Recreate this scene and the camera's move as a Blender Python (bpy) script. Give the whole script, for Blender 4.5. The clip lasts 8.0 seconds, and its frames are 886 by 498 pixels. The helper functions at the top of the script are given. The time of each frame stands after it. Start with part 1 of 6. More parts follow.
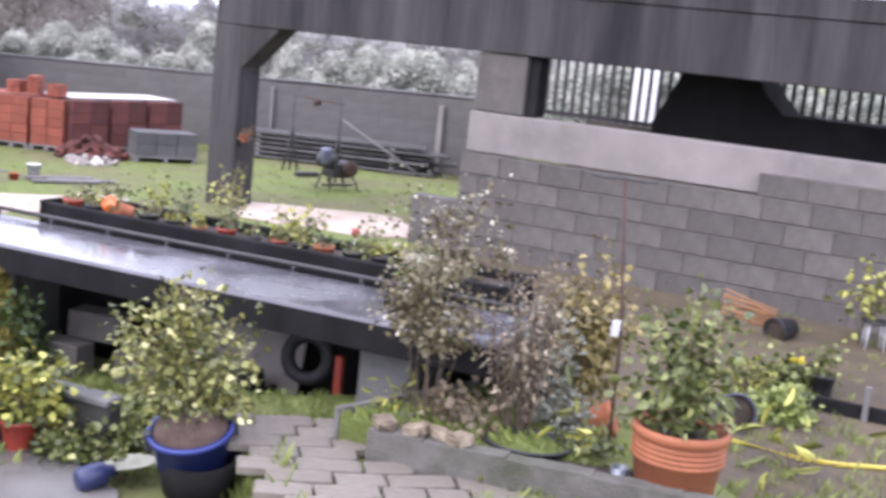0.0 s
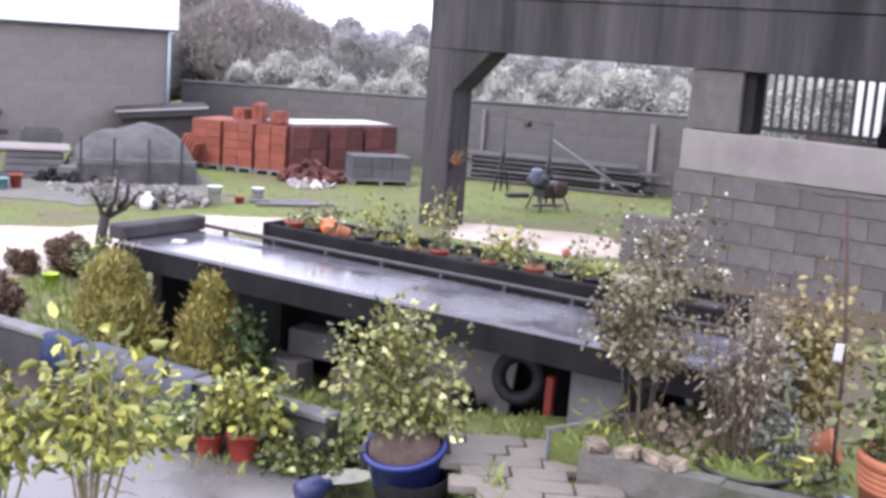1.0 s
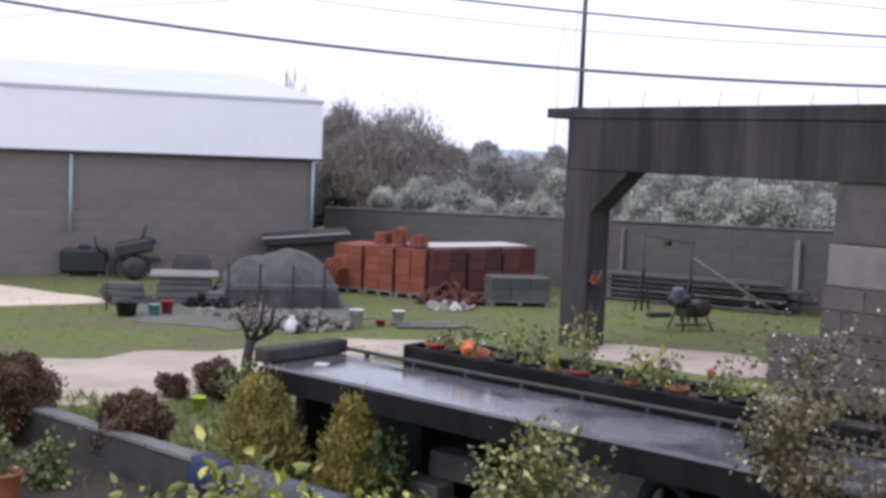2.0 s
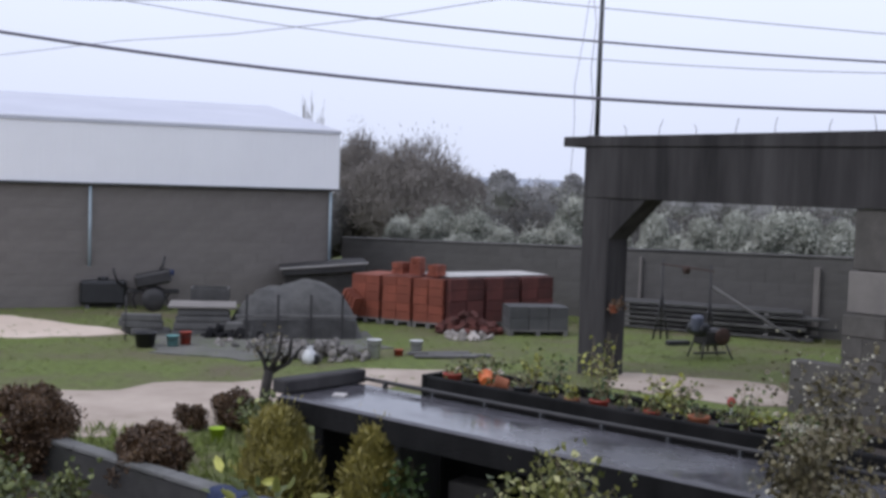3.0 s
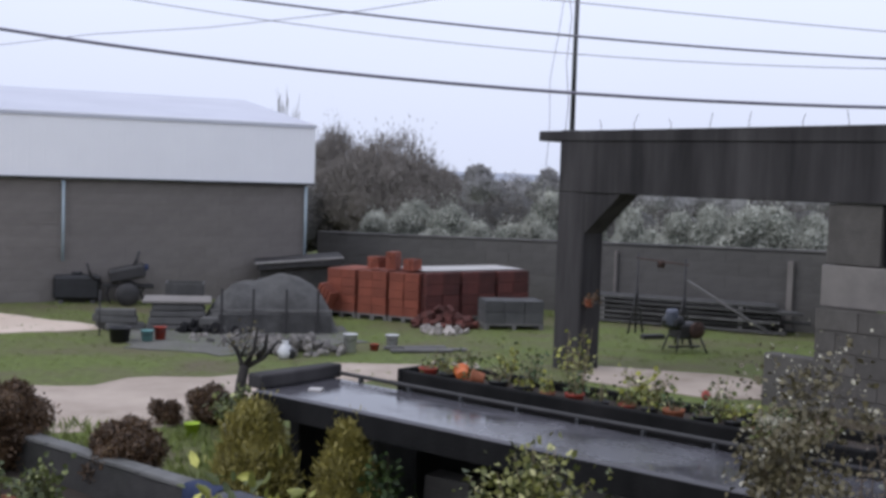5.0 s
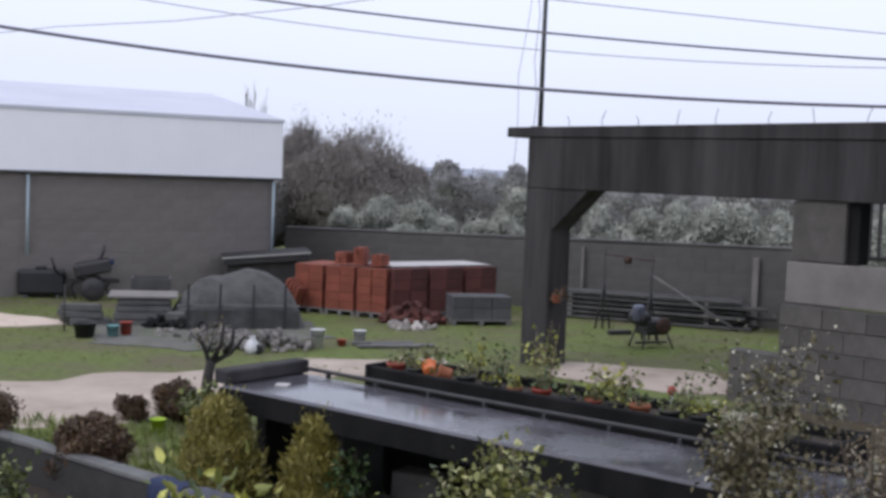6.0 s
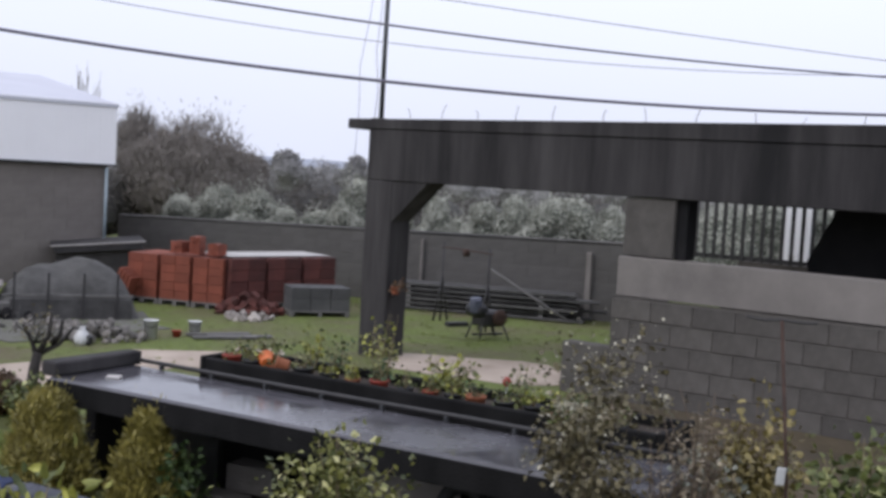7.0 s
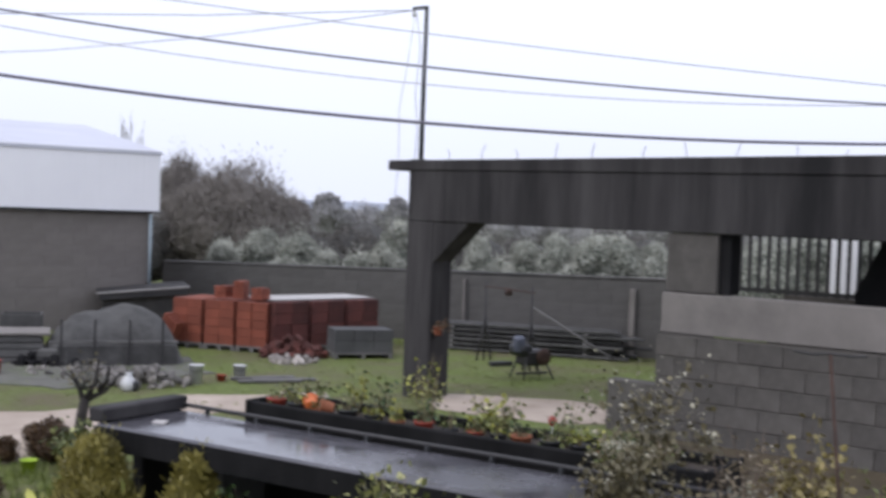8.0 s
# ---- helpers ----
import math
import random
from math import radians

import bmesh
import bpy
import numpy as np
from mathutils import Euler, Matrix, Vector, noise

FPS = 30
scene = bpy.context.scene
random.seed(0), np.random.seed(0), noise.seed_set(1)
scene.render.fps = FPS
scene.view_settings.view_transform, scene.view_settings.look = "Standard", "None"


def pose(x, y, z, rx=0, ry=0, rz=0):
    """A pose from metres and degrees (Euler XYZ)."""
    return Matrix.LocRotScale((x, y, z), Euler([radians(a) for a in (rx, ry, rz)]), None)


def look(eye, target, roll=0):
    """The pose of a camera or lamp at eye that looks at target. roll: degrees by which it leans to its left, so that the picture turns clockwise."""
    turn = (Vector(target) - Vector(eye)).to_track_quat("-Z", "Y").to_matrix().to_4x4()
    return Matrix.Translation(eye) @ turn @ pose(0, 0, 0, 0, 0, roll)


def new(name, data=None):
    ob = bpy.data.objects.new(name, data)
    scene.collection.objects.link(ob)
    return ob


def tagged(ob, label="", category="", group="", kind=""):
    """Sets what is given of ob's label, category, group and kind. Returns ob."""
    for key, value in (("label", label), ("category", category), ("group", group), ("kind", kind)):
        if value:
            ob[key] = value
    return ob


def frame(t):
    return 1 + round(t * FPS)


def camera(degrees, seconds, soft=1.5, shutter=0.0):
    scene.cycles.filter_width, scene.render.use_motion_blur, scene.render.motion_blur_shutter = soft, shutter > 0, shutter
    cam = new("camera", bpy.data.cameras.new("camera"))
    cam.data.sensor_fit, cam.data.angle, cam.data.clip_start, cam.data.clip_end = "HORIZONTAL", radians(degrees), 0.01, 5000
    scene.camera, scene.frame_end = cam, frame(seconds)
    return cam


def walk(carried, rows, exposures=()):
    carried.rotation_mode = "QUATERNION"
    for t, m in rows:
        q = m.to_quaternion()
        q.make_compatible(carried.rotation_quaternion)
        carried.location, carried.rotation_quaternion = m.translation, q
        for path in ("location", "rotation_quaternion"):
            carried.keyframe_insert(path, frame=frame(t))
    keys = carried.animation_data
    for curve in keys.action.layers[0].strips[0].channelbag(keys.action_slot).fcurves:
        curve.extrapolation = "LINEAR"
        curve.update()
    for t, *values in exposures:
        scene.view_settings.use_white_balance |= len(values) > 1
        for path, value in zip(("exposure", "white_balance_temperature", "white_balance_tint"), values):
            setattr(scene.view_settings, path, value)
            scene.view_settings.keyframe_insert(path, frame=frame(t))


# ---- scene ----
EYE_Z = 2.5
ROWS = [
    (0, 18.20, -10.29, 5.84),
    (0.1, 15.71, -10.37, 5.60),
    (0.2, 14.39, -10.46, 5.37),
    (0.3, 12.70, -10.70, 5.14),
    (0.4, 11.80, -10.83, 4.90),
    (0.5, 10.82, -10.94, 4.67),
    (0.6, 10.28, -10.99, 4.53),
    (0.7, 9.61, -10.90, 4.39),
    (0.8, 9.05, -10.76, 4.24),
    (0.9, 8.34, -10.46, 4.10),
    (1, 7.84, -10.17, 3.96),
    (1.1, 7.16, -9.57, 3.79),
    (1.2, 6.45, -8.96, 3.62),
    (1.3, 5.64, -8.32, 3.45),
    (1.4, 4.88, -7.76, 3.27),
    (1.5, 3.99, -6.98, 3.10),
    (1.6, 3.30, -6.52, 2.94),
    (1.7, 2.41, -6.00, 2.78),
    (1.8, 1.70, -5.48, 2.61),
    (1.9, 1.25, -5.09, 2.45),
    (2, 0.77, -4.69, 2.28),
    (2.1, 0.47, -4.45, 2.25),
    (2.2, 0.21, -4.18, 2.21),
    (3.3, -0.10, -3.12, 1.79),
    (3.5, 0.00, -2.97, 1.72),
    (4, 0.11, -3.14, 1.67),
    (4.5, 0.23, -3.31, 1.66),
    (4.7, 0.55, -3.41, 1.72),
    (5.8, 2.13, -3.69, 2.06),
    (6, 2.61, -3.70, 2.12),
    (6.2, 3.49, -3.74, 2.29),
    (6.3, 3.85, -3.74, 2.37),
    (6.4, 4.65, -3.71, 2.45),
    (6.5, 5.24, -3.67, 2.54),
    (6.6, 6.09, -3.67, 2.70),
    (6.7, 6.90, -3.69, 2.86),
    (6.8, 8.14, -3.77, 3.02),
    (6.9, 9.03, -3.76, 3.19),
    (7, 10.38, -3.74, 3.35),
    (7.1, 11.16, -3.78, 3.39),
    (7.2, 12.35, -3.77, 3.43),
    (7.3, 13.02, -3.76, 3.47),
    (7.4, 13.60, -3.70, 3.51),
    (7.5, 13.78, -3.62, 3.56),
    (7.6, 13.56, -3.58, 3.27),
    (7.7, 12.85, -3.48, 2.98),
    (7.8, 11.85, -3.11, 2.69),
    (7.9, 10.50, -2.64, 2.40),
    (8, 8.27, -1.91, 2.11),
]
SKY = 0.12
SUN = 0.45
CLOUD = (7.4, 7.75, 9.3, 1)
DIM = 0.77  # dims surface colours to deepen their contrast with the bright sky
DIM_LEAF = 0.85
EXPO = [(0.0, 1.75, 6250, 20), (1.0, 1.67, 6250, 20), (1.5, 1.27, 6350, 17), (2.0, 0.55, 6300, 13), (2.2, 0.4, 6250, 12), (3.5, 0.05, 6200, 10), (4.5, 0.05, 6200, 10), (6.0, 0.17, 6300, 10), (7.0, 0.20, 6450, 10), (8.0, 0.32, 6400, 10)]


def aim(yaw, pitch, roll, x=0.0, y=0.0, z=EYE_Z):
    """Camera pose: yaw to the right of +y, pitch up, roll to its left, in degrees."""
    return pose(x, y, z) @ pose(0, 0, 0, 0, 0, -yaw) @ pose(0, 0, 0, 90 + pitch) @ pose(0, 0, 0, 0, 0, roll)


cam = camera(40.95, 8.0, soft=3.3, shutter=0.15)
walk(cam, [(r[0], aim(*r[1:])) for r in ROWS], exposures=EXPO)

# ---- light: wet overcast day ----
world = bpy.data.worlds.new("overcast_sky")
scene.world = world
world.use_nodes = True
wn = world.node_tree.nodes
wl = world.node_tree.links
sky = wn.new("ShaderNodeTexSky")
sky.sky_type = "NISHITA"
sky.sun_disc = False
sky.sun_elevation = radians(48)
sky.sun_rotation = radians(246)
sky.air_density = 1.0
sky.dust_density = 6.0
sky.ozone_density = 2.0
hsv = wn.new("ShaderNodeHueSaturation")
hsv.inputs["Saturation"].default_value = 0.35
hsv.inputs["Value"].default_value = 1.0
# cloud cover: soft broad bands of thicker and thinner cloud over the sky colour
tc = wn.new("ShaderNodeTexCoord")
cn = wn.new("ShaderNodeTexNoise")
cn.inputs["Scale"].default_value = 1.6
cn.inputs["Detail"].default_value = 3.0
cr = wn.new("ShaderNodeMapRange")
cr.inputs["To Min"].default_value = 0.93
cr.inputs["To Max"].default_value = 1.07
cm = wn.new("ShaderNodeVectorMath")
cm.operation = "SCALE"
wl.new(tc.outputs["Generated"], cn.inputs["Vector"])
wl.new(cn.outputs["Fac"], cr.inputs["Value"])
wl.new(sky.outputs["Color"], hsv.inputs["Color"])
cloud = wn.new("ShaderNodeMixRGB")
cloud.inputs["Fac"].default_value = 0.82
cloud.inputs["Color2"].default_value = CLOUD
wl.new(hsv.outputs["Color"], cloud.inputs["Color1"])
wl.new(cloud.outputs["Color"], cm.inputs[0])
# thicker cloud low down, brighter overhead
sep = wn.new("ShaderNodeSeparateXYZ")
wl.new(tc.outputs["Generated"], sep.inputs["Vector"])
lift_ = wn.new("ShaderNodeMapRange")
lift_.inputs["From Min"].default_value, lift_.inputs["From Max"].default_value = 0.0, 0.35
lift_.inputs["To Min"].default_value, lift_.inputs["To Max"].default_value = 0.95, 1.16
wl.new(sep.outputs["Z"], lift_.inputs["Value"])
both = wn.new("ShaderNodeMath")
both.operation = "MULTIPLY"
wl.new(lift_.outputs["Result"], both.inputs[0])
wl.new(cr.outputs["Result"], both.inputs[1])
wl.new(both.outputs[0], cm.inputs["Scale"])
wl.new(cm.outputs["Vector"], wn["Background"].inputs["Color"])
wn["Background"].inputs["Strength"].default_value = SKY

sun_data = bpy.data.lights.new("sun", "SUN")
sun_data.energy = SUN
sun_data.angle = radians(35)
sun_data.color = (1.0, 0.97, 0.92)
sun_ob = new("sun", sun_data)
sun_ob.matrix_world = look((0, 0, 30), (0.8 * 20, 0.35 * 20, 30 - 22), 0)


# ---- materials ----
def mat(name, a, b, scale=8.0, rough=0.8, bump=0.2, spots=None, fine=60.0, metal=0.0, streak=0.0, trans=0.0, rnd=0.0, island=False, rough2=None, spec=0.5, dry=False):
    """Two tones mixed by broad noise, a third in spots, fine grain in the relief."""
    # dry: keeps the colours as given, without the contrast dimming
    if not dry:
        a, b = [tuple(c * DIM for c in q) for q in (a, b)]
        spots = tuple(c * DIM for c in spots) if spots else None
    m = bpy.data.materials.new(name)
    m.use_nodes = True
    n, l = m.node_tree.nodes, m.node_tree.links
    p = n["Principled BSDF"]
    co = n.new("ShaderNodeTexCoord")
    src = co.outputs["Object"]
    if streak:
        mp = n.new("ShaderNodeMapping")
        mp.inputs["Scale"].default_value = (1, 1, streak)
        l.new(src, mp.inputs["Vector"])
        src = mp.outputs["Vector"]
    n1 = n.new("ShaderNodeTexNoise")
    n1.inputs["Scale"].default_value = scale
    n1.inputs["Detail"].default_value = 6
    n1.inputs["Roughness"].default_value = 0.65
    l.new(src, n1.inputs["Vector"])
    r1 = n.new("ShaderNodeValToRGB")
    r1.color_ramp.elements[0].position, r1.color_ramp.elements[0].color = 0.32, (*a, 1)
    r1.color_ramp.elements[1].position, r1.color_ramp.elements[1].color = 0.68, (*b, 1)
    l.new(n1.outputs["Fac"], r1.inputs["Fac"])
    col = r1.outputs["Color"]
    if spots:
        n3 = n.new("ShaderNodeTexNoise")
        n3.inputs["Scale"].default_value = scale * 0.37
        n3.inputs["Detail"].default_value = 8
        n3.inputs["Roughness"].default_value = 0.7
        l.new(src, n3.inputs["Vector"])
        r3 = n.new("ShaderNodeMapRange")
        r3.inputs["From Min"].default_value, r3.inputs["From Max"].default_value = 0.5, 0.68
        l.new(n3.outputs["Fac"], r3.inputs["Value"])
        mx = n.new("ShaderNodeMixRGB")
        mx.inputs["Color2"].default_value = (*spots, 1)
        l.new(r3.outputs["Result"], mx.inputs["Fac"])
        l.new(col, mx.inputs["Color1"])
        col = mx.outputs["Color"]
    if rnd:
        oi = n.new("ShaderNodeNewGeometry") if island else n.new("ShaderNodeObjectInfo")
        out = oi.outputs["Random Per Island"] if island else oi.outputs["Random"]
        mr = n.new("ShaderNodeMapRange")
        mr.inputs["To Min"].default_value, mr.inputs["To Max"].default_value = 1 - rnd, 1 + rnd
        l.new(out, mr.inputs["Value"])
        vs = n.new("ShaderNodeVectorMath")
        vs.operation = "SCALE"
        l.new(col, vs.inputs[0])
        l.new(mr.outputs["Result"], vs.inputs["Scale"])
        col = vs.outputs["Vector"]
    l.new(col, p.inputs["Base Color"])
    n2 = n.new("ShaderNodeTexNoise")
    n2.inputs["Scale"].default_value = fine
    n2.inputs["Detail"].default_value = 4
    l.new(co.outputs["Object"], n2.inputs["Vector"])
    bp = n.new("ShaderNodeBump")
    bp.inputs["Strength"].default_value = bump
    bp.inputs["Distance"].default_value = 0.02
    l.new(n2.outputs["Fac"], bp.inputs["Height"])
    l.new(bp.outputs["Normal"], p.inputs["Normal"])
    rr = n.new("ShaderNodeMapRange")
    rr.inputs["To Min"].default_value = rough if rough2 is None else rough2
    rr.inputs["To Max"].default_value = rough
    l.new(n1.outputs["Fac"], rr.inputs["Value"])
    rr.inputs["From Min"].default_value, rr.inputs["From Max"].default_value = 0.4, 0.6
    l.new(rr.outputs["Result"], p.inputs["Roughness"])
    p.inputs["Metallic"].default_value = metal
    p.inputs["Specular IOR Level"].default_value = spec
    if trans:
        p.inputs["Subsurface Weight"].default_value = trans
        p.inputs["Subsurface Radius"].default_value = (0.02, 0.03, 0.01)
    return m


def leafmat(name, a, b, rnd=0.45, rough=0.5, tip=None, clump=0.6, scale=9.0, lone=1.0):
    """Leaves: each one takes its own tone between the dark and the light colour, a few the tip colour."""
    m = bpy.data.materials.new(name)
    m.use_nodes = True
    n, l = m.node_tree.nodes, m.node_tree.links
    p = n["Principled BSDF"]
    g = n.new("ShaderNodeNewGeometry")
    co = n.new("ShaderNodeTexCoord")
    ns = n.new("ShaderNodeTexNoise")
    ns.inputs["Scale"].default_value = scale
    ns.inputs["Detail"].default_value = 3
    l.new(co.outputs["Object"], ns.inputs["Vector"])
    ad = n.new("ShaderNodeMath")
    ad.operation = "MULTIPLY_ADD"
    ad.inputs[1].default_value = clump
    ad.inputs[2].default_value = -0.5 * clump + 0.5 * (1 - lone)
    l.new(ns.outputs["Fac"], ad.inputs[0])
    sm = n.new("ShaderNodeMath")
    sm.operation = "MULTIPLY_ADD"
    sm.inputs[1].default_value = lone
    l.new(g.outputs["Random Per Island"], sm.inputs[0])
    l.new(ad.outputs[0], sm.inputs[2])
    r = n.new("ShaderNodeValToRGB")
    a, b = [tuple(c * DIM_LEAF for c in q) for q in (a, b)]
    e = r.color_ramp.elements
    mid = tuple((x + y) / 2 for x, y in zip(a, b))
    k = rnd / 0.45
    e[0].position, e[0].color = 0.0, (*[y + (x - y) * k for x, y in zip(a, mid)], 1)
    e[1].position, e[1].color = 0.86, (*[y + (x - y) * k for x, y in zip(b, mid)], 1)
    if tip:
        q = e.new(0.97)
        q.color = (*tip, 1)
    l.new(sm.outputs[0], r.inputs["Fac"])
    l.new(r.outputs["Color"], p.inputs["Base Color"])
    p.inputs["Roughness"].default_value = rough
    return m


M_CONC_DARK = mat("stained_concrete", (0.028, 0.026, 0.027), (0.085, 0.079, 0.079), 2.6, 0.9, 0.35, (0.022, 0.021, 0.022), streak=0.10, spec=0.25)
M_CONC = mat("concrete", (0.13, 0.13, 0.125), (0.22, 0.215, 0.205), 3.0, 0.85, 0.35, (0.09, 0.09, 0.085))
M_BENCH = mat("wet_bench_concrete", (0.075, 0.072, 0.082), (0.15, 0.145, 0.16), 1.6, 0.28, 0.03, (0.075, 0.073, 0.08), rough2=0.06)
# near black; on the bench it puts the shade of front and underside into colour
M_BLACK_AND_SHADE = mat("near_black_and_bench_shade", (0.008, 0.008, 0.008), (0.022, 0.021, 0.021), 3.0, 0.9, 0.3, streak=0.3, spec=0.15)
M_BLOCK = mat("concrete_block", (0.082, 0.074, 0.067), (0.145, 0.132, 0.12), 3.0, 0.9, 0.5, (0.10, 0.09, 0.08), rnd=0.17)
M_MORTAR = mat("mortar", (0.08, 0.071, 0.062), (0.13, 0.116, 0.102), 9.0, 0.95, 0.4)
M_RENDER = mat("grey_render", (0.21, 0.19, 0.174), (0.30, 0.272, 0.25), 1.2, 0.85, 0.2, (0.15, 0.137, 0.128))
M_BARN_WALL = mat("barn_block", (0.19, 0.17, 0.156), (0.265, 0.24, 0.219), 0.5, 0.9, 0.3, (0.135, 0.128, 0.126))
M_BARN_BLOCK = mat("barn_block_face", (0.19, 0.17, 0.156), (0.265, 0.24, 0.219), 0.45, 0.9, 0.3, (0.135, 0.128, 0.126), rnd=0.05)
M_SHEET = mat("white_sheet_metal", (0.82, 0.81, 0.83), (0.88, 0.87, 0.885), 0.4, 0.5, 0.05, dry=True)
# darker, bluer copy of the sheet, offsetting the stronger light on the slope
M_ROOF = mat("dimmed_roof_sheet", (0.47, 0.475, 0.53), (0.55, 0.555, 0.61), 0.5, 0.6, 0.05, dry=True)
M_PERIM = mat("perimeter_block", (0.105, 0.098, 0.093), (0.165, 0.155, 0.146), 0.6, 0.9, 0.3, (0.078, 0.075, 0.073), rnd=0.06)
M_BRICK = mat("orange_hollow_brick", (0.22, 0.058, 0.034), (0.34, 0.095, 0.055), 2.0, 0.85, 0.3, rnd=0.16, island=True)
# shaded copy of the orange brick, for the pallet row away from the light
M_BRICK_SHADE = mat("shaded_hollow_brick", (0.075, 0.024, 0.02), (0.16, 0.045, 0.036), 2.0, 0.85, 0.3, rnd=0.3, island=True)
M_GREYSTACK = mat("grey_concrete_ware", (0.095, 0.092, 0.088), (0.17, 0.163, 0.156), 2.5, 0.9, 0.3, rnd=0.25, island=True)
M_IRON = mat("dark_iron", (0.025, 0.024, 0.025), (0.05, 0.045, 0.045), 6.0, 0.6, 0.2)
M_RUST = mat("rusty_iron", (0.045, 0.024, 0.018), (0.095, 0.05, 0.035), 9.0, 0.8, 0.3)
M_WOODGREY = mat("weathered_board", (0.12, 0.115, 0.11), (0.21, 0.2, 0.19), 4.0, 0.85, 0.3, rnd=0.25, island=True)
M_SOIL = mat("potting_soil", (0.028, 0.02, 0.015), (0.07, 0.05, 0.035), 14.0, 0.95, 0.8)
M_EARTH = mat("wet_earth", (0.07, 0.052, 0.028), (0.125, 0.094, 0.053), 2.0, 0.85, 0.7, (0.058, 0.046, 0.033), fine=40)
M_TERRA = mat("terracotta", (0.31, 0.10, 0.042), (0.43, 0.145, 0.065), 6.0, 0.7, 0.1, (0.26, 0.085, 0.042))
M_REDPOT = mat("red_plastic", (0.33, 0.045, 0.028), (0.44, 0.07, 0.04), 4.0, 0.5, 0.05)
M_BLUE = mat("blue_plastic", (0.018, 0.03, 0.16), (0.05, 0.075, 0.33), 3.0, 0.35, 0.05)
M_NAVY = mat("navy_cloth", (0.018, 0.028, 0.075), (0.03, 0.045, 0.11), 8.0, 0.9, 0.4)
M_CLOTH = mat("grey_blue_cloth", (0.06, 0.065, 0.085), (0.12, 0.125, 0.15), 7.0, 0.9, 0.5)
M_BLACK = mat("black_plastic", (0.012, 0.012, 0.014), (0.03, 0.03, 0.033), 5.0, 0.45, 0.1)
M_RUBBER = mat("tyre_rubber", (0.012, 0.012, 0.013), (0.025, 0.025, 0.026), 9.0, 0.7, 0.2)
M_WHITE = mat("white_plastic", (0.70, 0.70, 0.70), (0.80, 0.80, 0.80), 4.0, 0.4, 0.05)
M_ORANGE = mat("orange_plastic", (0.62, 0.13, 0.03), (0.75, 0.2, 0.05), 4.0, 0.5, 0.05)
M_STONE = mat("tan_stone", (0.10, 0.065, 0.04), (0.42, 0.35, 0.25), 8.0, 0.9, 0.6, rnd=0.3)
M_BARK = mat("bark", (0.045, 0.033, 0.026), (0.10, 0.08, 0.062), 14.0, 0.9, 0.6)
M_TWIG = mat("dry_twig", (0.09, 0.065, 0.045), (0.17, 0.125, 0.09), 12.0, 0.9, 0.4)
M_STEM = mat("pale_stem", (0.20, 0.16, 0.085), (0.32, 0.26, 0.15), 12.0, 0.8, 0.3)
M_PAVER = mat("grey_paver", (0.17, 0.148, 0.118), (0.25, 0.22, 0.18), 4.0, 0.75, 0.35, (0.12, 0.12, 0.075), rnd=0.12)
M_SLAB = mat("wet_concrete_floor", (0.13, 0.124, 0.116), (0.21, 0.20, 0.188), 1.3, 0.5, 0.2, (0.095, 0.09, 0.082), rough2=0.22)
M_SAND = mat("sandy_track", (0.40, 0.32, 0.255), (0.60, 0.495, 0.41), 0.9, 0.95, 0.5, (0.27, 0.222, 0.155), fine=25)
M_BUILDSAND = mat("building_sand", (0.68, 0.545, 0.435), (0.80, 0.66, 0.545), 0.7, 0.95, 0.4, (0.58, 0.46, 0.365), fine=25)
M_GRAVEL = mat("grey_gravel", (0.115, 0.112, 0.092), (0.20, 0.192, 0.168), 3.0, 0.9, 0.9, (0.12, 0.14, 0.07), fine=30)
M_STEEL = mat("grey_steel", (0.05, 0.052, 0.055), (0.085, 0.088, 0.09), 5.0, 0.5, 0.1, metal=0.3)
# pale bluish tone: haze over the wires is put into their colour
M_CABLE = mat("hazed_cable", (0.19, 0.175, 0.23), (0.23, 0.215, 0.27), 5.0, 0.6, 0.05)
M_PIPE = mat("pale_blue_pipe", (0.38, 0.47, 0.52), (0.46, 0.54, 0.58), 3.0, 0.5, 0.05)
# dark sheeting and scrap; beside the shed post this colour stands for shade
M_DARKIN = mat("dark_sheeting_and_shade", (0.009, 0.009, 0.01), (0.021, 0.02, 0.021), 1.5, 0.8, 0.2, spec=0.2)
M_SLAT = mat("pale_board", (0.42, 0.40, 0.38), (0.56, 0.53, 0.51), 3.0, 0.8, 0.2, rnd=0.2)

L_OLIVE = leafmat("leaf_variegated", (0.045, 0.06, 0.015), (0.27, 0.27, 0.07), tip=(0.60, 0.57, 0.28))
L_YELLOW = leafmat("leaf_yellow_green", (0.06, 0.08, 0.018), (0.36, 0.36, 0.06), tip=(0.52, 0.50, 0.12))
L_GREEN = leafmat("leaf_green", (0.04, 0.055, 0.013), (0.16, 0.185, 0.048), tip=(0.36, 0.37, 0.15))
L_DEEP = leafmat("leaf_deep", (0.03, 0.06, 0.015), (0.07, 0.11, 0.03))
L_CONIFER = leafmat("leaf_golden_conifer", (0.10, 0.088, 0.02), (0.36, 0.305, 0.07), clump=1.1, scale=6.0, lone=0.6)
L_RUST = leafmat("leaf_rust", (0.04, 0.024, 0.014), (0.15, 0.085, 0.04), tip=(0.19, 0.125, 0.05), clump=1.2, scale=5.0, lone=0.6)
L_DRY = leafmat("leaf_dry", (0.09, 0.065, 0.038), (0.29, 0.23, 0.145), tip=(0.44, 0.38, 0.28))
L_AUTUMN = leafmat("leaf_autumn_olive", (0.085, 0.07, 0.022), (0.28, 0.225, 0.07), tip=(0.38, 0.30, 0.12), clump=1.2, scale=6.0, lone=0.7)
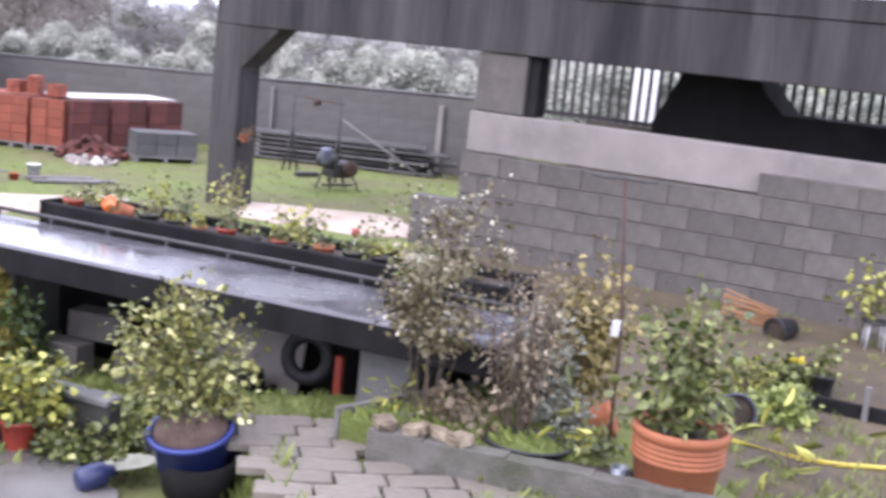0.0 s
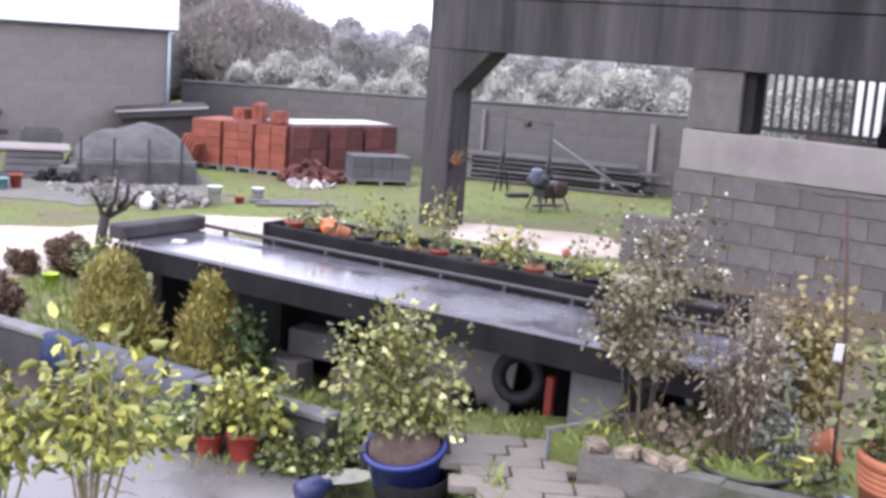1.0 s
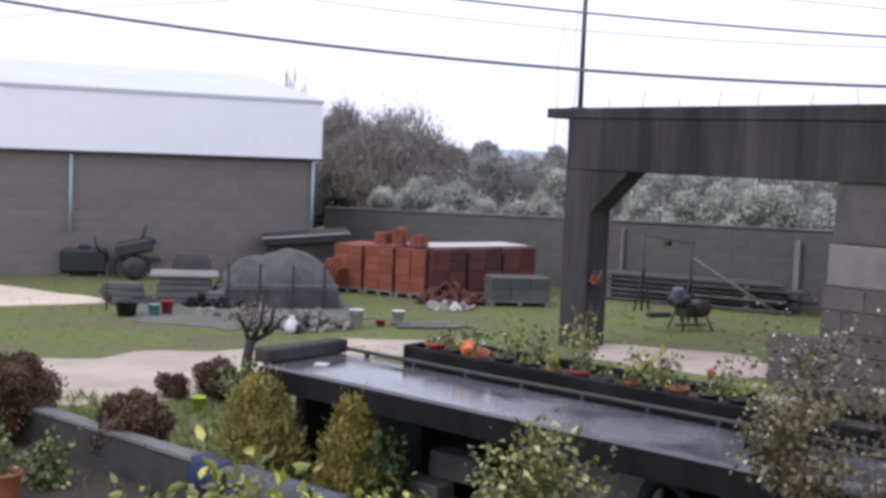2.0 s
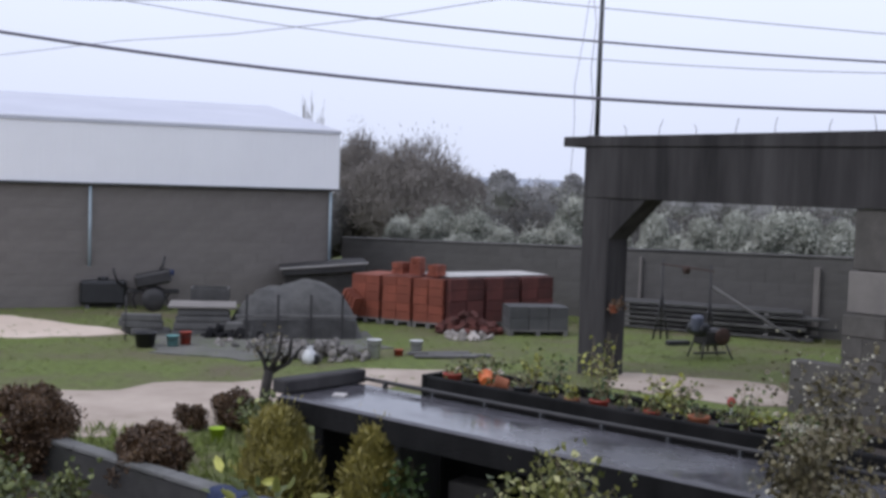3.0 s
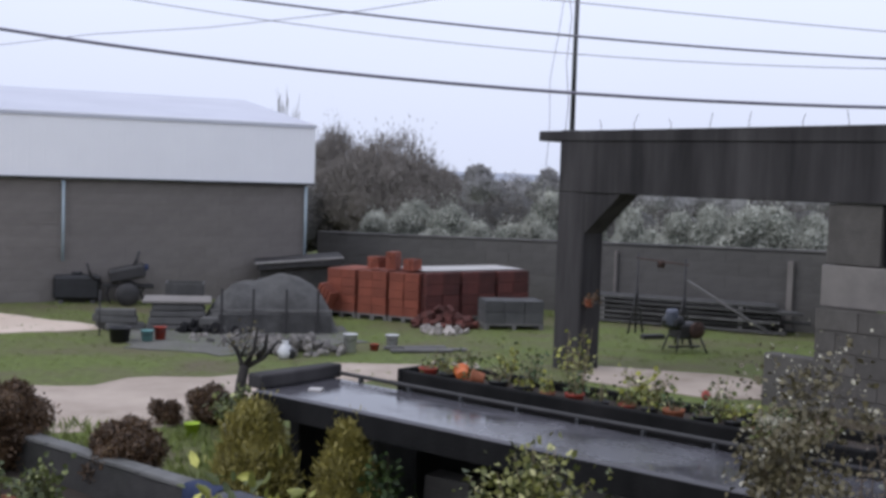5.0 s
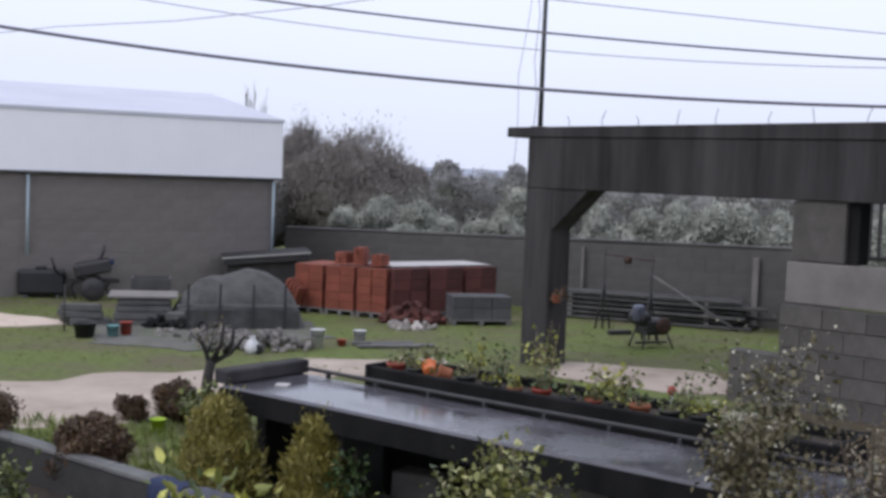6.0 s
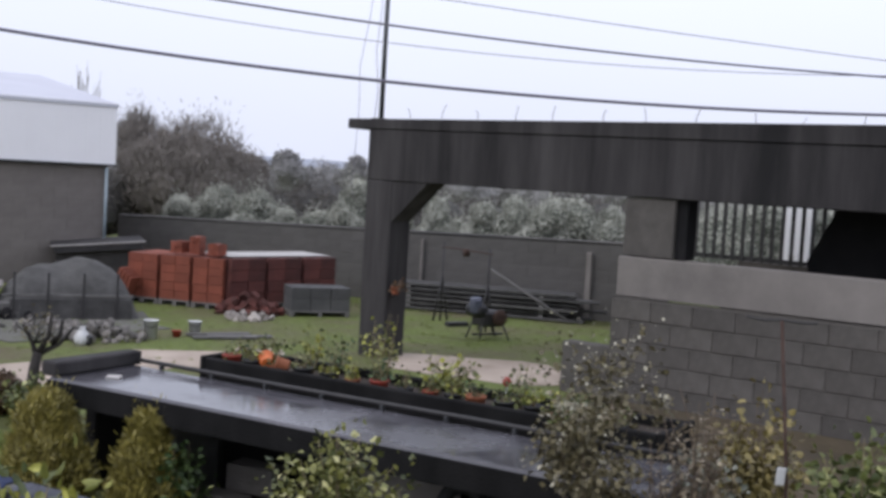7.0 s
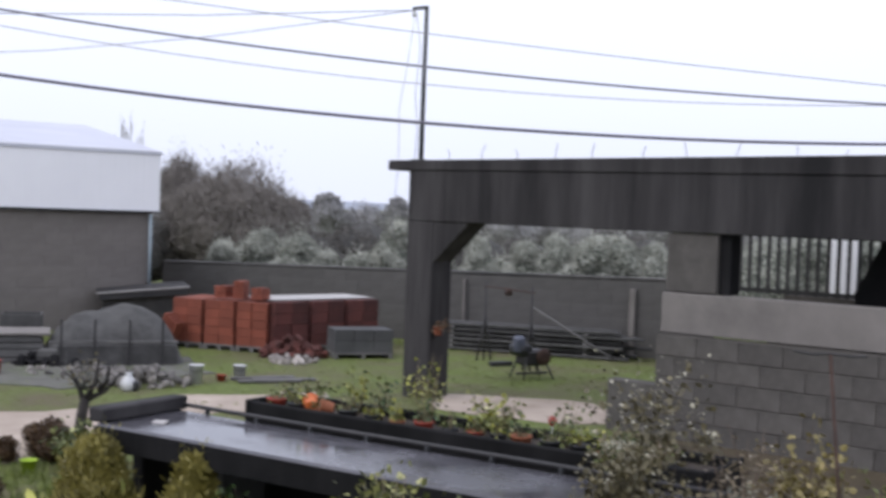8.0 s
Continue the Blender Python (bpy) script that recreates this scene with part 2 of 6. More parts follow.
L_MIX = leafmat("leaf_olive_brown", (0.05, 0.042, 0.02), (0.19, 0.16, 0.08), tip=(0.46, 0.43, 0.33), clump=1.3, scale=6.0, lone=0.7)
L_SILVER = leafmat("leaf_silver", (0.10, 0.11, 0.085), (0.70, 0.70, 0.61), 0.45, 0.9, clump=2.0, scale=2.2, lone=0.25)
L_SCRUB = leafmat("leaf_scrub", (0.125, 0.114, 0.102), (0.17, 0.157, 0.142), 0.3, 0.9)
# far foliage: distance haze is painted in by paler, greyer leaf colours
L_FAR = leafmat("leaf_far_brown_haze", (0.20, 0.178, 0.158), (0.28, 0.252, 0.226), 0.3, 0.9, clump=1.2, scale=1.1, lone=0.4)
L_HAZE = leafmat("leaf_far_haze", (0.29, 0.28, 0.278), (0.36, 0.35, 0.345), 0.2, 0.9)
L_BLADE = leafmat("grass_blade", (0.10, 0.135, 0.03), (0.27, 0.32, 0.08))
# solid crown fill, toned darker to stand in for shade among the leaves
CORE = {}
for key_, a_, b_ in (("leaf_silver", (0.10, 0.11, 0.088), (0.20, 0.21, 0.175)), ("leaf_far_brown_haze", (0.20, 0.178, 0.158), (0.27, 0.242, 0.216)), ("leaf_far_haze", (0.30, 0.295, 0.293), (0.38, 0.37, 0.365)),
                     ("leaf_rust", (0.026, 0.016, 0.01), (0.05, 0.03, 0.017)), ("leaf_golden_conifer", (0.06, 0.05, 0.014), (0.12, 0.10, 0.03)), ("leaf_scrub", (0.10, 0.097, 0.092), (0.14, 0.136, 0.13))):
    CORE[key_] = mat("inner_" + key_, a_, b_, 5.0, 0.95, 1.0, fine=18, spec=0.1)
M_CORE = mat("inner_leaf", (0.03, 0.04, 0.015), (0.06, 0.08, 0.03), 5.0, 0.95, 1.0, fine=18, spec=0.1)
L_PETAL = leafmat("petal_cream", (0.40, 0.37, 0.26), (0.60, 0.57, 0.45))
# dark wall tone; on the low garden wall it stands in for shadow
M_WALLDARK = mat("dark_and_shaded_wall", (0.035, 0.033, 0.032), (0.075, 0.07, 0.066), 3.0, 0.9, 0.4, (0.03, 0.032, 0.024))
L_LILAC = leafmat("leaf_grey_green", (0.11, 0.12, 0.09), (0.26, 0.275, 0.21))


# ---- mesh helpers ----
def mesh_of(name, verts, faces, material):
    me = bpy.data.meshes.new(name)
    me.from_pydata(verts, [], faces)
    me.materials.append(material)
    me.update()
    return me


def part(name, bm, material, parent=None, label="", m=None):
    """One mesh object out of a bmesh or a mesh, under its thing."""
    if isinstance(bm, bmesh.types.BMesh):
        me = bpy.data.meshes.new(name)
        bm.normal_update()
        bm.to_mesh(me)
        bm.free()
        me.materials.append(material)
    else:
        me = bm
    ob = new(name, me)
    if parent is not None:
        ob.parent = parent
    if m is not None:
        ob.matrix_basis = m
    if label:
        ob["label"] = label
    return ob


def thing(name, m, label, category, group="", kind=""):
    ob = new(name)
    ob.empty_display_size = 0.1
    ob.matrix_basis = m
    return tagged(ob, label, category, group, kind)


def add_box(bm, x0, x1, y0, y1, z0, z1, bevel=0.0, m=None, jitter=0.0):
    c = Vector(((x0 + x1) / 2, (y0 + y1) / 2, (z0 + z1) / 2))
    r = bmesh.ops.create_cube(bm, size=1)
    vs = r["verts"]
    for v in vs:
        v.co = Vector((v.co.x * (x1 - x0), v.co.y * (y1 - y0), v.co.z * (z1 - z0))) + c
        if jitter:
            v.co += Vector((random.uniform(-1, 1), random.uniform(-1, 1), random.uniform(-1, 1))) * jitter
    if bevel:
        es = list({e for v in vs for e in v.link_edges})
        nv = bmesh.ops.bevel(bm, geom=es, offset=bevel, segments=1, affect="EDGES")
        vs = nv["verts"]
    if m is not None:
        bmesh.ops.transform(bm, matrix=m, verts=list({v for v in vs}))
    return bm


def box(x0, x1, y0, y1, z0, z1, bevel=0.0, m=None, jitter=0.0):
    return add_box(bmesh.new(), x0, x1, y0, y1, z0, z1, bevel, m, jitter)


def tube_data(pts, r0, r1, n=6, verts=None, faces=None):
    """Vertices and faces of a tapered tube along points."""
    verts = [] if verts is None else verts
    faces = [] if faces is None else faces
    base = len(verts)
    pts = [Vector(q) for q in pts]
    for i, q in enumerate(pts):
        d = (pts[min(i + 1, len(pts) - 1)] - pts[max(i - 1, 0)]).normalized()
        a = d.orthogonal().normalized()
        b = d.cross(a)
        r = r0 + (r1 - r0) * i / max(1, len(pts) - 1)
        for k in range(n):
            w = 2 * math.pi * k / n
            verts.append(q + a * (r * math.cos(w)) + b * (r * math.sin(w)))
    for i in range(len(pts) - 1):
        for k in range(n):
            faces.append((base + i * n + k, base + i * n + (k + 1) % n, base + (i + 1) * n + (k + 1) % n, base + (i + 1) * n + k))
    faces.append(tuple(base + k for k in reversed(range(n))))
    faces.append(tuple(base + (len(pts) - 1) * n + k for k in range(n)))
    return verts, faces


def tube(name, pts, r0, r1, material, parent=None, n=8, label=""):
    v, f = tube_data(pts, r0, r1, n)
    me = mesh_of(name, v, f, material)
    for q in me.polygons:
        q.use_smooth = True
    return part(name, me, material, parent, label)


def lathe(profile, n=28):
    """A turned shape from (radius, height) pairs, as a bmesh."""
    bm = bmesh.new()
    rings = []
    for r, z in profile:
        rings.append([bm.verts.new((r * math.cos(2 * math.pi * k / n), r * math.sin(2 * math.pi * k / n), z)) for k in range(n)])
    for a, b in zip(rings, rings[1:]):
        for k in range(n):
            f = bm.faces.new((a[k], a[(k + 1) % n], b[(k + 1) % n], b[k]))
            f.smooth = True
    bm.faces.new(list(reversed(rings[0])))
    bm.faces.new(rings[-1])
    return bm


def leaf_mesh(name, spots, size, material, rng, slim=0.45, droop=0.3):
    """Many small leaves, folded along the midrib, at the given places (x, y, z, outward x, y, z)."""
    q = np.array(spots, dtype=float).reshape(-1, 6)
    n = len(q)
    g = np.random.RandomState(rng.randrange(1 << 30))
    d = q[:, 3:] + g.uniform((-0.9, -0.9, -0.72), (0.9, 0.9, 0.9), (n, 3))
    d /= np.linalg.norm(d, axis=1, keepdims=True) + 1e-6
    d[:, 2] -= droop * g.rand(n)
    side = np.cross(d, g.uniform(-1, 1, (n, 3)))
    side /= np.linalg.norm(side, axis=1, keepdims=True) + 1e-6
    up = np.cross(side, d)
    s = (size * g.uniform(0.6, 1.3, n))[:, None]
    p = q[:, :3]
    big = size >= 0.05
    if big:
        rows = [p, p + d * s * 0.28 + side * s * slim * 0.85 + up * s * 0.10, p + d * s * 0.66 + side * s * slim * 0.75 + up * s * 0.07, p + d * s - up * s * 0.12,
                p + d * s * 0.66 - side * s * slim * 0.75 + up * s * 0.07, p + d * s * 0.28 - side * s * slim * 0.85 + up * s * 0.10]
        quads = ((0, 1, 2, 3), (0, 3, 4, 5))
    else:
        rows = [p, p + d * s * 0.5 + side * s * slim + up * s * 0.12, p + d * s - up * s * 0.1, p + d * s * 0.5 - side * s * slim + up * s * 0.12]
        quads = ((0, 1, 2, 3),)
    k = len(rows)
    v = np.stack(rows, 1).reshape(-1, 3)
    base = np.arange(n)[:, None] * k
    f = np.concatenate([base + np.array(a) for a in quads], 1).reshape(-1, 4)
    me = bpy.data.meshes.new(name)
    me.vertices.add(len(v))
    me.vertices.foreach_set("co", v.ravel())
    me.loops.add(f.size)
    me.loops.foreach_set("vertex_index", f.ravel().astype(np.int32))
    me.polygons.add(len(f))
    me.polygons.foreach_set("loop_start", (np.arange(len(f)) * 4).astype(np.int32))
    me.materials.append(material)
    me.update(calc_edges=True)
    me.validate()
    return me


def plant(parent, base, top, rx, ry, stems, n_leaf, leaf, lmat, smat, seed, stem_r=0.012, low=0.25, spread=0.35, slim=0.45,
          droop=0.3, fork=3, shape="egg", crown="crown", stem="stem", from_z=None, inner=0.35, label="", core=0.0):
    """Branching stems from the ground and a loose crown of leaves, as two parts."""
    rng = random.Random(seed)
    sv, sf, spots = [], [], []
    h = top - base
    z0 = base if from_z is None else from_z
    tips = []
    for i in range(stems):
        a = 2 * math.pi * (i + rng.random() * 0.7) / stems
        u = rng.uniform(0.15, 1.0) ** 0.7
        t = rng.random() if stems > 2 else 0.9
        if shape == "cone":
            zz = base + h * (0.15 + 0.85 * t)
            k = (1 - t) ** 0.75 * u + 0.05
        elif shape == "dome":
            zz = base + h * (0.12 + 0.88 * math.sqrt(max(0, 1 - u * u)) * (0.6 + 0.4 * t))
            k = u
        elif shape == "fan":
            zz = base + h * (0.55 + 0.45 * t)
            k = u
        else:
            e = rng.uniform(-0.75, 1.0)
            zz = base + h * (0.5 + 0.5 * e)
            k = math.sqrt(max(0.03, 1 - e * e)) * u
        tip = Vector((rx * k * math.cos(a), ry * k * math.sin(a), zz))
        foot = Vector((rng.uniform(-1, 1) * rx * 0.08, rng.uniform(-1, 1) * ry * 0.08, z0))
        mid = foot.lerp(tip, 0.5) + Vector((rng.uniform(-1, 1), rng.uniform(-1, 1), rng.uniform(0, 1.2))) * (0.12 * h)
        pts = []
        for s in range(6):
            q = s / 5
            pts.append(foot * (1 - q) ** 2 + mid * (2 * q * (1 - q)) + tip * q * q)
        tube_data(pts, stem_r, stem_r * 0.25, 5, sv, sf)
        tips.append(pts)
        for _ in range(fork):
            q = rng.uniform(0.45, 0.95)
            st = pts[min(5, int(q * 5))]
            en = st + Vector((rng.uniform(-1, 1) * rx, rng.uniform(-1, 1) * ry, rng.uniform(-0.3, 0.8) * h * 0.4)) * spread
            tube_data([st, st.lerp(en, 0.5) + Vector((0, 0, 0.02 * h)), en], stem_r * 0.4, stem_r * 0.15, 4, sv, sf)
            tips.append([st, st.lerp(en, 0.4), st.lerp(en, 0.7), st.lerp(en, 0.85), en, en])
    # dark inner mass stands in for the shade inside the crown
    if core:
        cb = bmesh.new()
        bmesh.ops.create_icosphere(cb, subdivisions=3, radius=1.0)
        off = Vector((seed * 1.7, seed * 0.6, 0))
        for v in cb.verts:
            w = 1 + 0.35 * noise.noise(v.co * 1.6 + off) + 0.16 * noise.noise(v.co * 5 + off)
            t = 0.5 + 0.5 * v.co.z
            k = core * w * (1.5 * (1 - t) ** 0.7 if shape == "cone" else 1.0)
            lift = 0.04 if shape == "dome" else 0.0
            v.co = Vector((v.co.x * rx * k, v.co.y * ry * k, base + h * (lift + t * core * (0.75 + 0.25 * w))))
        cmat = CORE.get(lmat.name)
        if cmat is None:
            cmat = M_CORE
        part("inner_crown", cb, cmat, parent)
    c = Vector((0, 0, base + h * 0.5))
    for _ in range(n_leaf):
        pts = tips[rng.randrange(len(tips))]
        q = rng.uniform(inner, 1.0) * 5
        i = min(4, int(q))
        p = pts[i].lerp(pts[i + 1], q - i)
        j = 0.10 * (rx + ry) * 0.5 + leaf * 0.6
        p = p + Vector((rng.gauss(0, 1), rng.gauss(0, 1), rng.gauss(0, 1))) * j
        if p.z < z0 + low * h * 0.5:
            continue
        o = (p - c)
        o = Vector((o.x / max(rx, 0.01), o.y / max(ry, 0.01), o.z / max(h, 0.01)))
        spots.append((*p, *o))
    me = mesh_of(stem, sv, sf, smat)
    for q in me.polygons:
        q.use_smooth = True
    part(stem, me, smat, parent)
    return part(crown, leaf_mesh(crown, spots, leaf, lmat, rng, slim, droop), lmat, parent, label)


def puffs(parent, lobes, per, leaf, lmat, seed, slim=0.3, up=0.25, fuzz=0.10, fill=0.9):
    """A crown of rounded lobes (x, y, z, radius, height): a rough inner mass in each, coloured darker for the shade
    among leaves, overlaid with small leaves that lie along it.
    """
    g = np.random.RandomState(seed)
    cb = bmesh.new()
    vs, n_all = [], 0
    for k, (cx, cy, cz, r, hz) in enumerate(lobes):
        made = bmesh.ops.create_icosphere(cb, subdivisions=2, radius=1.0)["verts"]
        off = Vector((seed * 1.7 + k * 3.1, seed * 0.6, k))
        for v in made:
            w = fill + 0.22 * noise.noise(v.co * 1.9 + off)
            v.co = Vector((cx + v.co.x * r * w, cy + v.co.y * r * w, cz + v.co.z * hz * w))
        nr = g.normal(size=(per, 3))
        nr[:, 2] = nr[:, 2] + 0.15
        nr /= np.linalg.norm(nr, axis=1, keepdims=True)
        rad = 0.93 + 0.1 * np.sin(nr[:, 0] * 5 + k) * np.sin(nr[:, 2] * 4 + seed) + np.abs(g.normal(0, fuzz, per))
        p = nr * rad[:, None] * np.array((r, r, hz)) + np.array((cx, cy, cz))
        d = g.normal(size=(per, 3)) * 0.6 + nr * 0.45 + np.array((0, 0, up))
        d /= np.linalg.norm(d, axis=1, keepdims=True)
        side = np.cross(d, nr + g.normal(0, 0.25, (per, 3)))
        side /= np.linalg.norm(side, axis=1, keepdims=True) + 1e-6
        s_ = (leaf * g.uniform(0.6, 1.3, per))[:, None]
        vs.append(np.stack([p, p + d * s_ * 0.5 + side * s_ * slim, p + d * s_, p + d * s_ * 0.5 - side * s_ * slim], 1).reshape(-1, 3))
        n_all += per
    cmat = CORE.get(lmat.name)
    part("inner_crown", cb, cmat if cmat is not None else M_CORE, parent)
    v = np.concatenate(vs)
    me = bpy.data.meshes.new("crown")
    me.vertices.add(len(v))
    me.vertices.foreach_set("co", v.ravel())
    me.loops.add(n_all * 4)
    me.loops.foreach_set("vertex_index", np.arange(n_all * 4, dtype=np.int32))
    me.polygons.add(n_all)
    me.polygons.foreach_set("loop_start", (np.arange(n_all) * 4).astype(np.int32))
    me.materials.append(lmat)
    me.update(calc_edges=True)
    me.validate()
    return part("crown", me, lmat, parent)


# ---- ground ----
def sheet(name, outline, z, material, label, category, wob=0.0, seed=1):
    """A flat piece of ground from its outline, with a wandering edge, 3 cm thick."""
    rng = random.Random(seed)
    pts = []
    k = len(outline)
    for i in range(k):
        a, b = Vector(outline[i]), Vector(outline[(i + 1) % k])
        steps = max(1, int((b - a).length / 0.35)) if wob else 1
        for s in range(steps):
            q = a.lerp(b, s / steps)
            pts.append((q.x + rng.gauss(0, wob), q.y + rng.gauss(0, wob)))
    n = len(pts)
    v = [(x, y, z) for x, y in pts] + [(x, y, z - 0.03) for x, y in pts]
    f = [tuple(range(n))] + [(i, i + n, (i + 1) % n + n, (i + 1) % n) for i in range(n)]
    ob = part(name, mesh_of(name, v, f, material), material)
    return tagged(ob, label, category, kind="structure")


def grass_ground():
    m = bpy.data.materials.new("meadow")
    m.use_nodes = True
    n, l = m.node_tree.nodes, m.node_tree.links
    p = n["Principled BSDF"]
    co = n.new("ShaderNodeTexCoord")
    def noise_node(s, d):
        q = n.new("ShaderNodeTexNoise")
        q.inputs["Scale"].default_value = s
        q.inputs["Detail"].default_value = d
        q.inputs["Roughness"].default_value = 0.65
        l.new(co.outputs["Object"], q.inputs["Vector"])
        return q
    a, b, c = noise_node(0.55, 5), noise_node(9.0, 5), noise_node(60.0, 3)
    r1 = n.new("ShaderNodeValToRGB")
    e = r1.color_ramp.elements
    e[0].position, e[0].color = 0.30, (0.10, 0.125, 0.026, 1)
    e[1].position, e[1].color = 0.72, (0.205, 0.262, 0.056, 1)
    l.new(b.outputs["Fac"], r1.inputs["Fac"])
    r2 = n.new("ShaderNodeMapRange")
    r2.inputs["From Min"].default_value, r2.inputs["From Max"].default_value = 0.42, 0.66
    l.new(a.outputs["Fac"], r2.inputs["Value"])
    mx = n.new("ShaderNodeMixRGB")
    mx.inputs["Color2"].default_value = (0.16, 0.132, 0.075, 1)
    l.new(r2.outputs["Result"], mx.inputs["Fac"])
    l.new(r1.outputs["Color"], mx.inputs["Color1"])
    l.new(mx.outputs["Color"], p.inputs["Base Color"])
    p.inputs["Roughness"].default_value = 0.9
    bp = n.new("ShaderNodeBump")
    bp.inputs["Strength"].default_value = 0.9
    bp.inputs["Distance"].default_value = 0.05
    l.new(c.outputs["Fac"], bp.inputs["Height"])
    l.new(bp.outputs["Normal"], p.inputs["Normal"])
    return m


M_GRASS = grass_ground()
gv, gf = [], []
NG = 60
for i in range(NG + 1):
    for j in range(NG + 1):
        x = math.copysign(abs(i / NG * 2 - 1) ** 3, i / NG * 2 - 1) * 1500
        y = math.copysign(abs(j / NG * 2 - 1) ** 3, j / NG * 2 - 1) * 1500 + 14
        gv.append((x, y, 0.0 if abs(x) < 40 and abs(y - 14) < 40 else -0.0))
for i in range(NG):
    for j in range(NG):
        a = i * (NG + 1) + j
        gf.append((a, a + NG + 1, a + NG + 2, a + 1))
tagged(part("ground", mesh_of("ground", gv, gf, M_GRASS), M_GRASS), "patchy wet green grass with bare spots", "ground", kind="structure")

sheet("track", [(-9, 12.6), (-5, 13.1), (-3.6, 13.6), (-2.2, 14.3), (-0.8, 15.6), (0.6, 16.0), (0.8, 15.2), (-0.6, 14.2), (-1.4, 12.4), (-2.4, 11.3), (-4.2, 10.6), (-9, 10.2)], 0.008, M_SAND, "pale sandy track across the grass", "track", 0.11, 3)
sheet("sand_heap_flat", [(-13, 20.6), (-7.3, 19.8), (-4.5, 18.1), (-5.4, 17.6), (-6.4, 17.1), (-13, 16.2)], 0.012, M_BUILDSAND, "pale spread of building sand on the grass", "sand", 0.06, 4)
sheet("gravel_patch", [(-4.6, 18.2), (-1.2, 19.0), (-0.9, 17.4), (-2.2, 15.9), (-4.0, 16.1)], 0.016, M_GRAVEL, "grey rubble and gravel on the grass", "gravel", 0.09, 5)
sheet("bare_earth", [(2.3, 15.9), (4.3, 15.2), (4.6, 14.0), (3.6, 13.6), (2.0, 14.6)], 0.010, M_SAND, "bare sandy soil beside the column", "soil", 0.06, 6)
sheet("garden_soil", [(4.3, 13.2), (12, 5.5), (10, 3.0), (3.2, 5.2), (3.0, 7.4), (2.6, 9.0)], 0.014, M_EARTH, "wet brown garden soil", "soil", 0.05, 7)



def ramp(t):
    t = max(0.0, min(1.0, t))
    return t * t * (3 - 2 * t)


def rise(x, y):
    """Height of the grassy terrace on which the bed and the path lie."""
    return 0.292 * ramp((x - 0.88) / 0.2) * ramp((4.0 - x) / 1.0) * ramp((7.2 - y) / 0.5) * ramp((y - 2.0) / 0.8)


tv_, tf_ = [], []
NX, NY = 60, 90
for i in range(NX + 1):
    for j in range(NY + 1):
        x, y = 0.6 + 3.5 * i / NX, 1.9 + 5.4 * j / NY
        h_ = rise(x, y)
        tv_.append((x, y, h_ - 0.006 + (0.012 * noise.noise(Vector((x * 4, y * 4, 0))) if h_ > 0.02 else -0.01)))
for i in range(NX):
    for j in range(NY):
        a = i * (NY + 1) + j
        tf_.append((a, a + NY + 1, a + NY + 2, a + 1))
me_ = mesh_of("terrace", tv_, tf_, M_GRASS)
for q in me_.polygons:
    q.use_smooth = True
tagged(part("terrace", me_, M_GRASS), "low grassy rise beneath the path and bed", "ground", kind="structure")
# nearer and higher: what stands on the terrace
LIFT = Matrix.Translation((0, 0, 2.5)) @ Matrix.Diagonal((0.88, 0.88, 0.88, 1)) @ Matrix.Translation((0, 0, -2.5))

# ---- far side ----
def hill(name, y, x0, x1, h, seed, material, label):
    rng = random.Random(seed)
    v, f = [], []
    n = 40
    for i in range(n + 1):
        x = x0 + (x1 - x0) * i / n
        t = i / n
        z = h * (0.55 + 0.45 * math.sin(t * 5.1 + seed) * math.sin(t * 2.3 + 1)) + rng.uniform(-0.02, 0.02) * h
        v += [(x, y - h * 4, -1), (x, y, max(0.5, z)), (x, y + h * 4, -1)]
    for i in range(n):
        for k in range(2):
            a = i * 3 + k
            f.append((a, a + 3, a + 4, a + 1))
    me = mesh_of(name, v, f, material)
    for q in me.polygons:
        q.use_smooth = True
    tagged(part(name, me, material), label, "hill", kind="structure")


# the hill's pale blue is haze put into its base colour
M_HILL = mat("hazed_hill", (0.34, 0.37, 0.44), (0.42, 0.45, 0.52), 0.01, 1.0, 0.0)
hill("backdrop", 900, -700, 900, 34, 2, M_HILL, "wooded hill far off, mist painted as its pale blue colour")


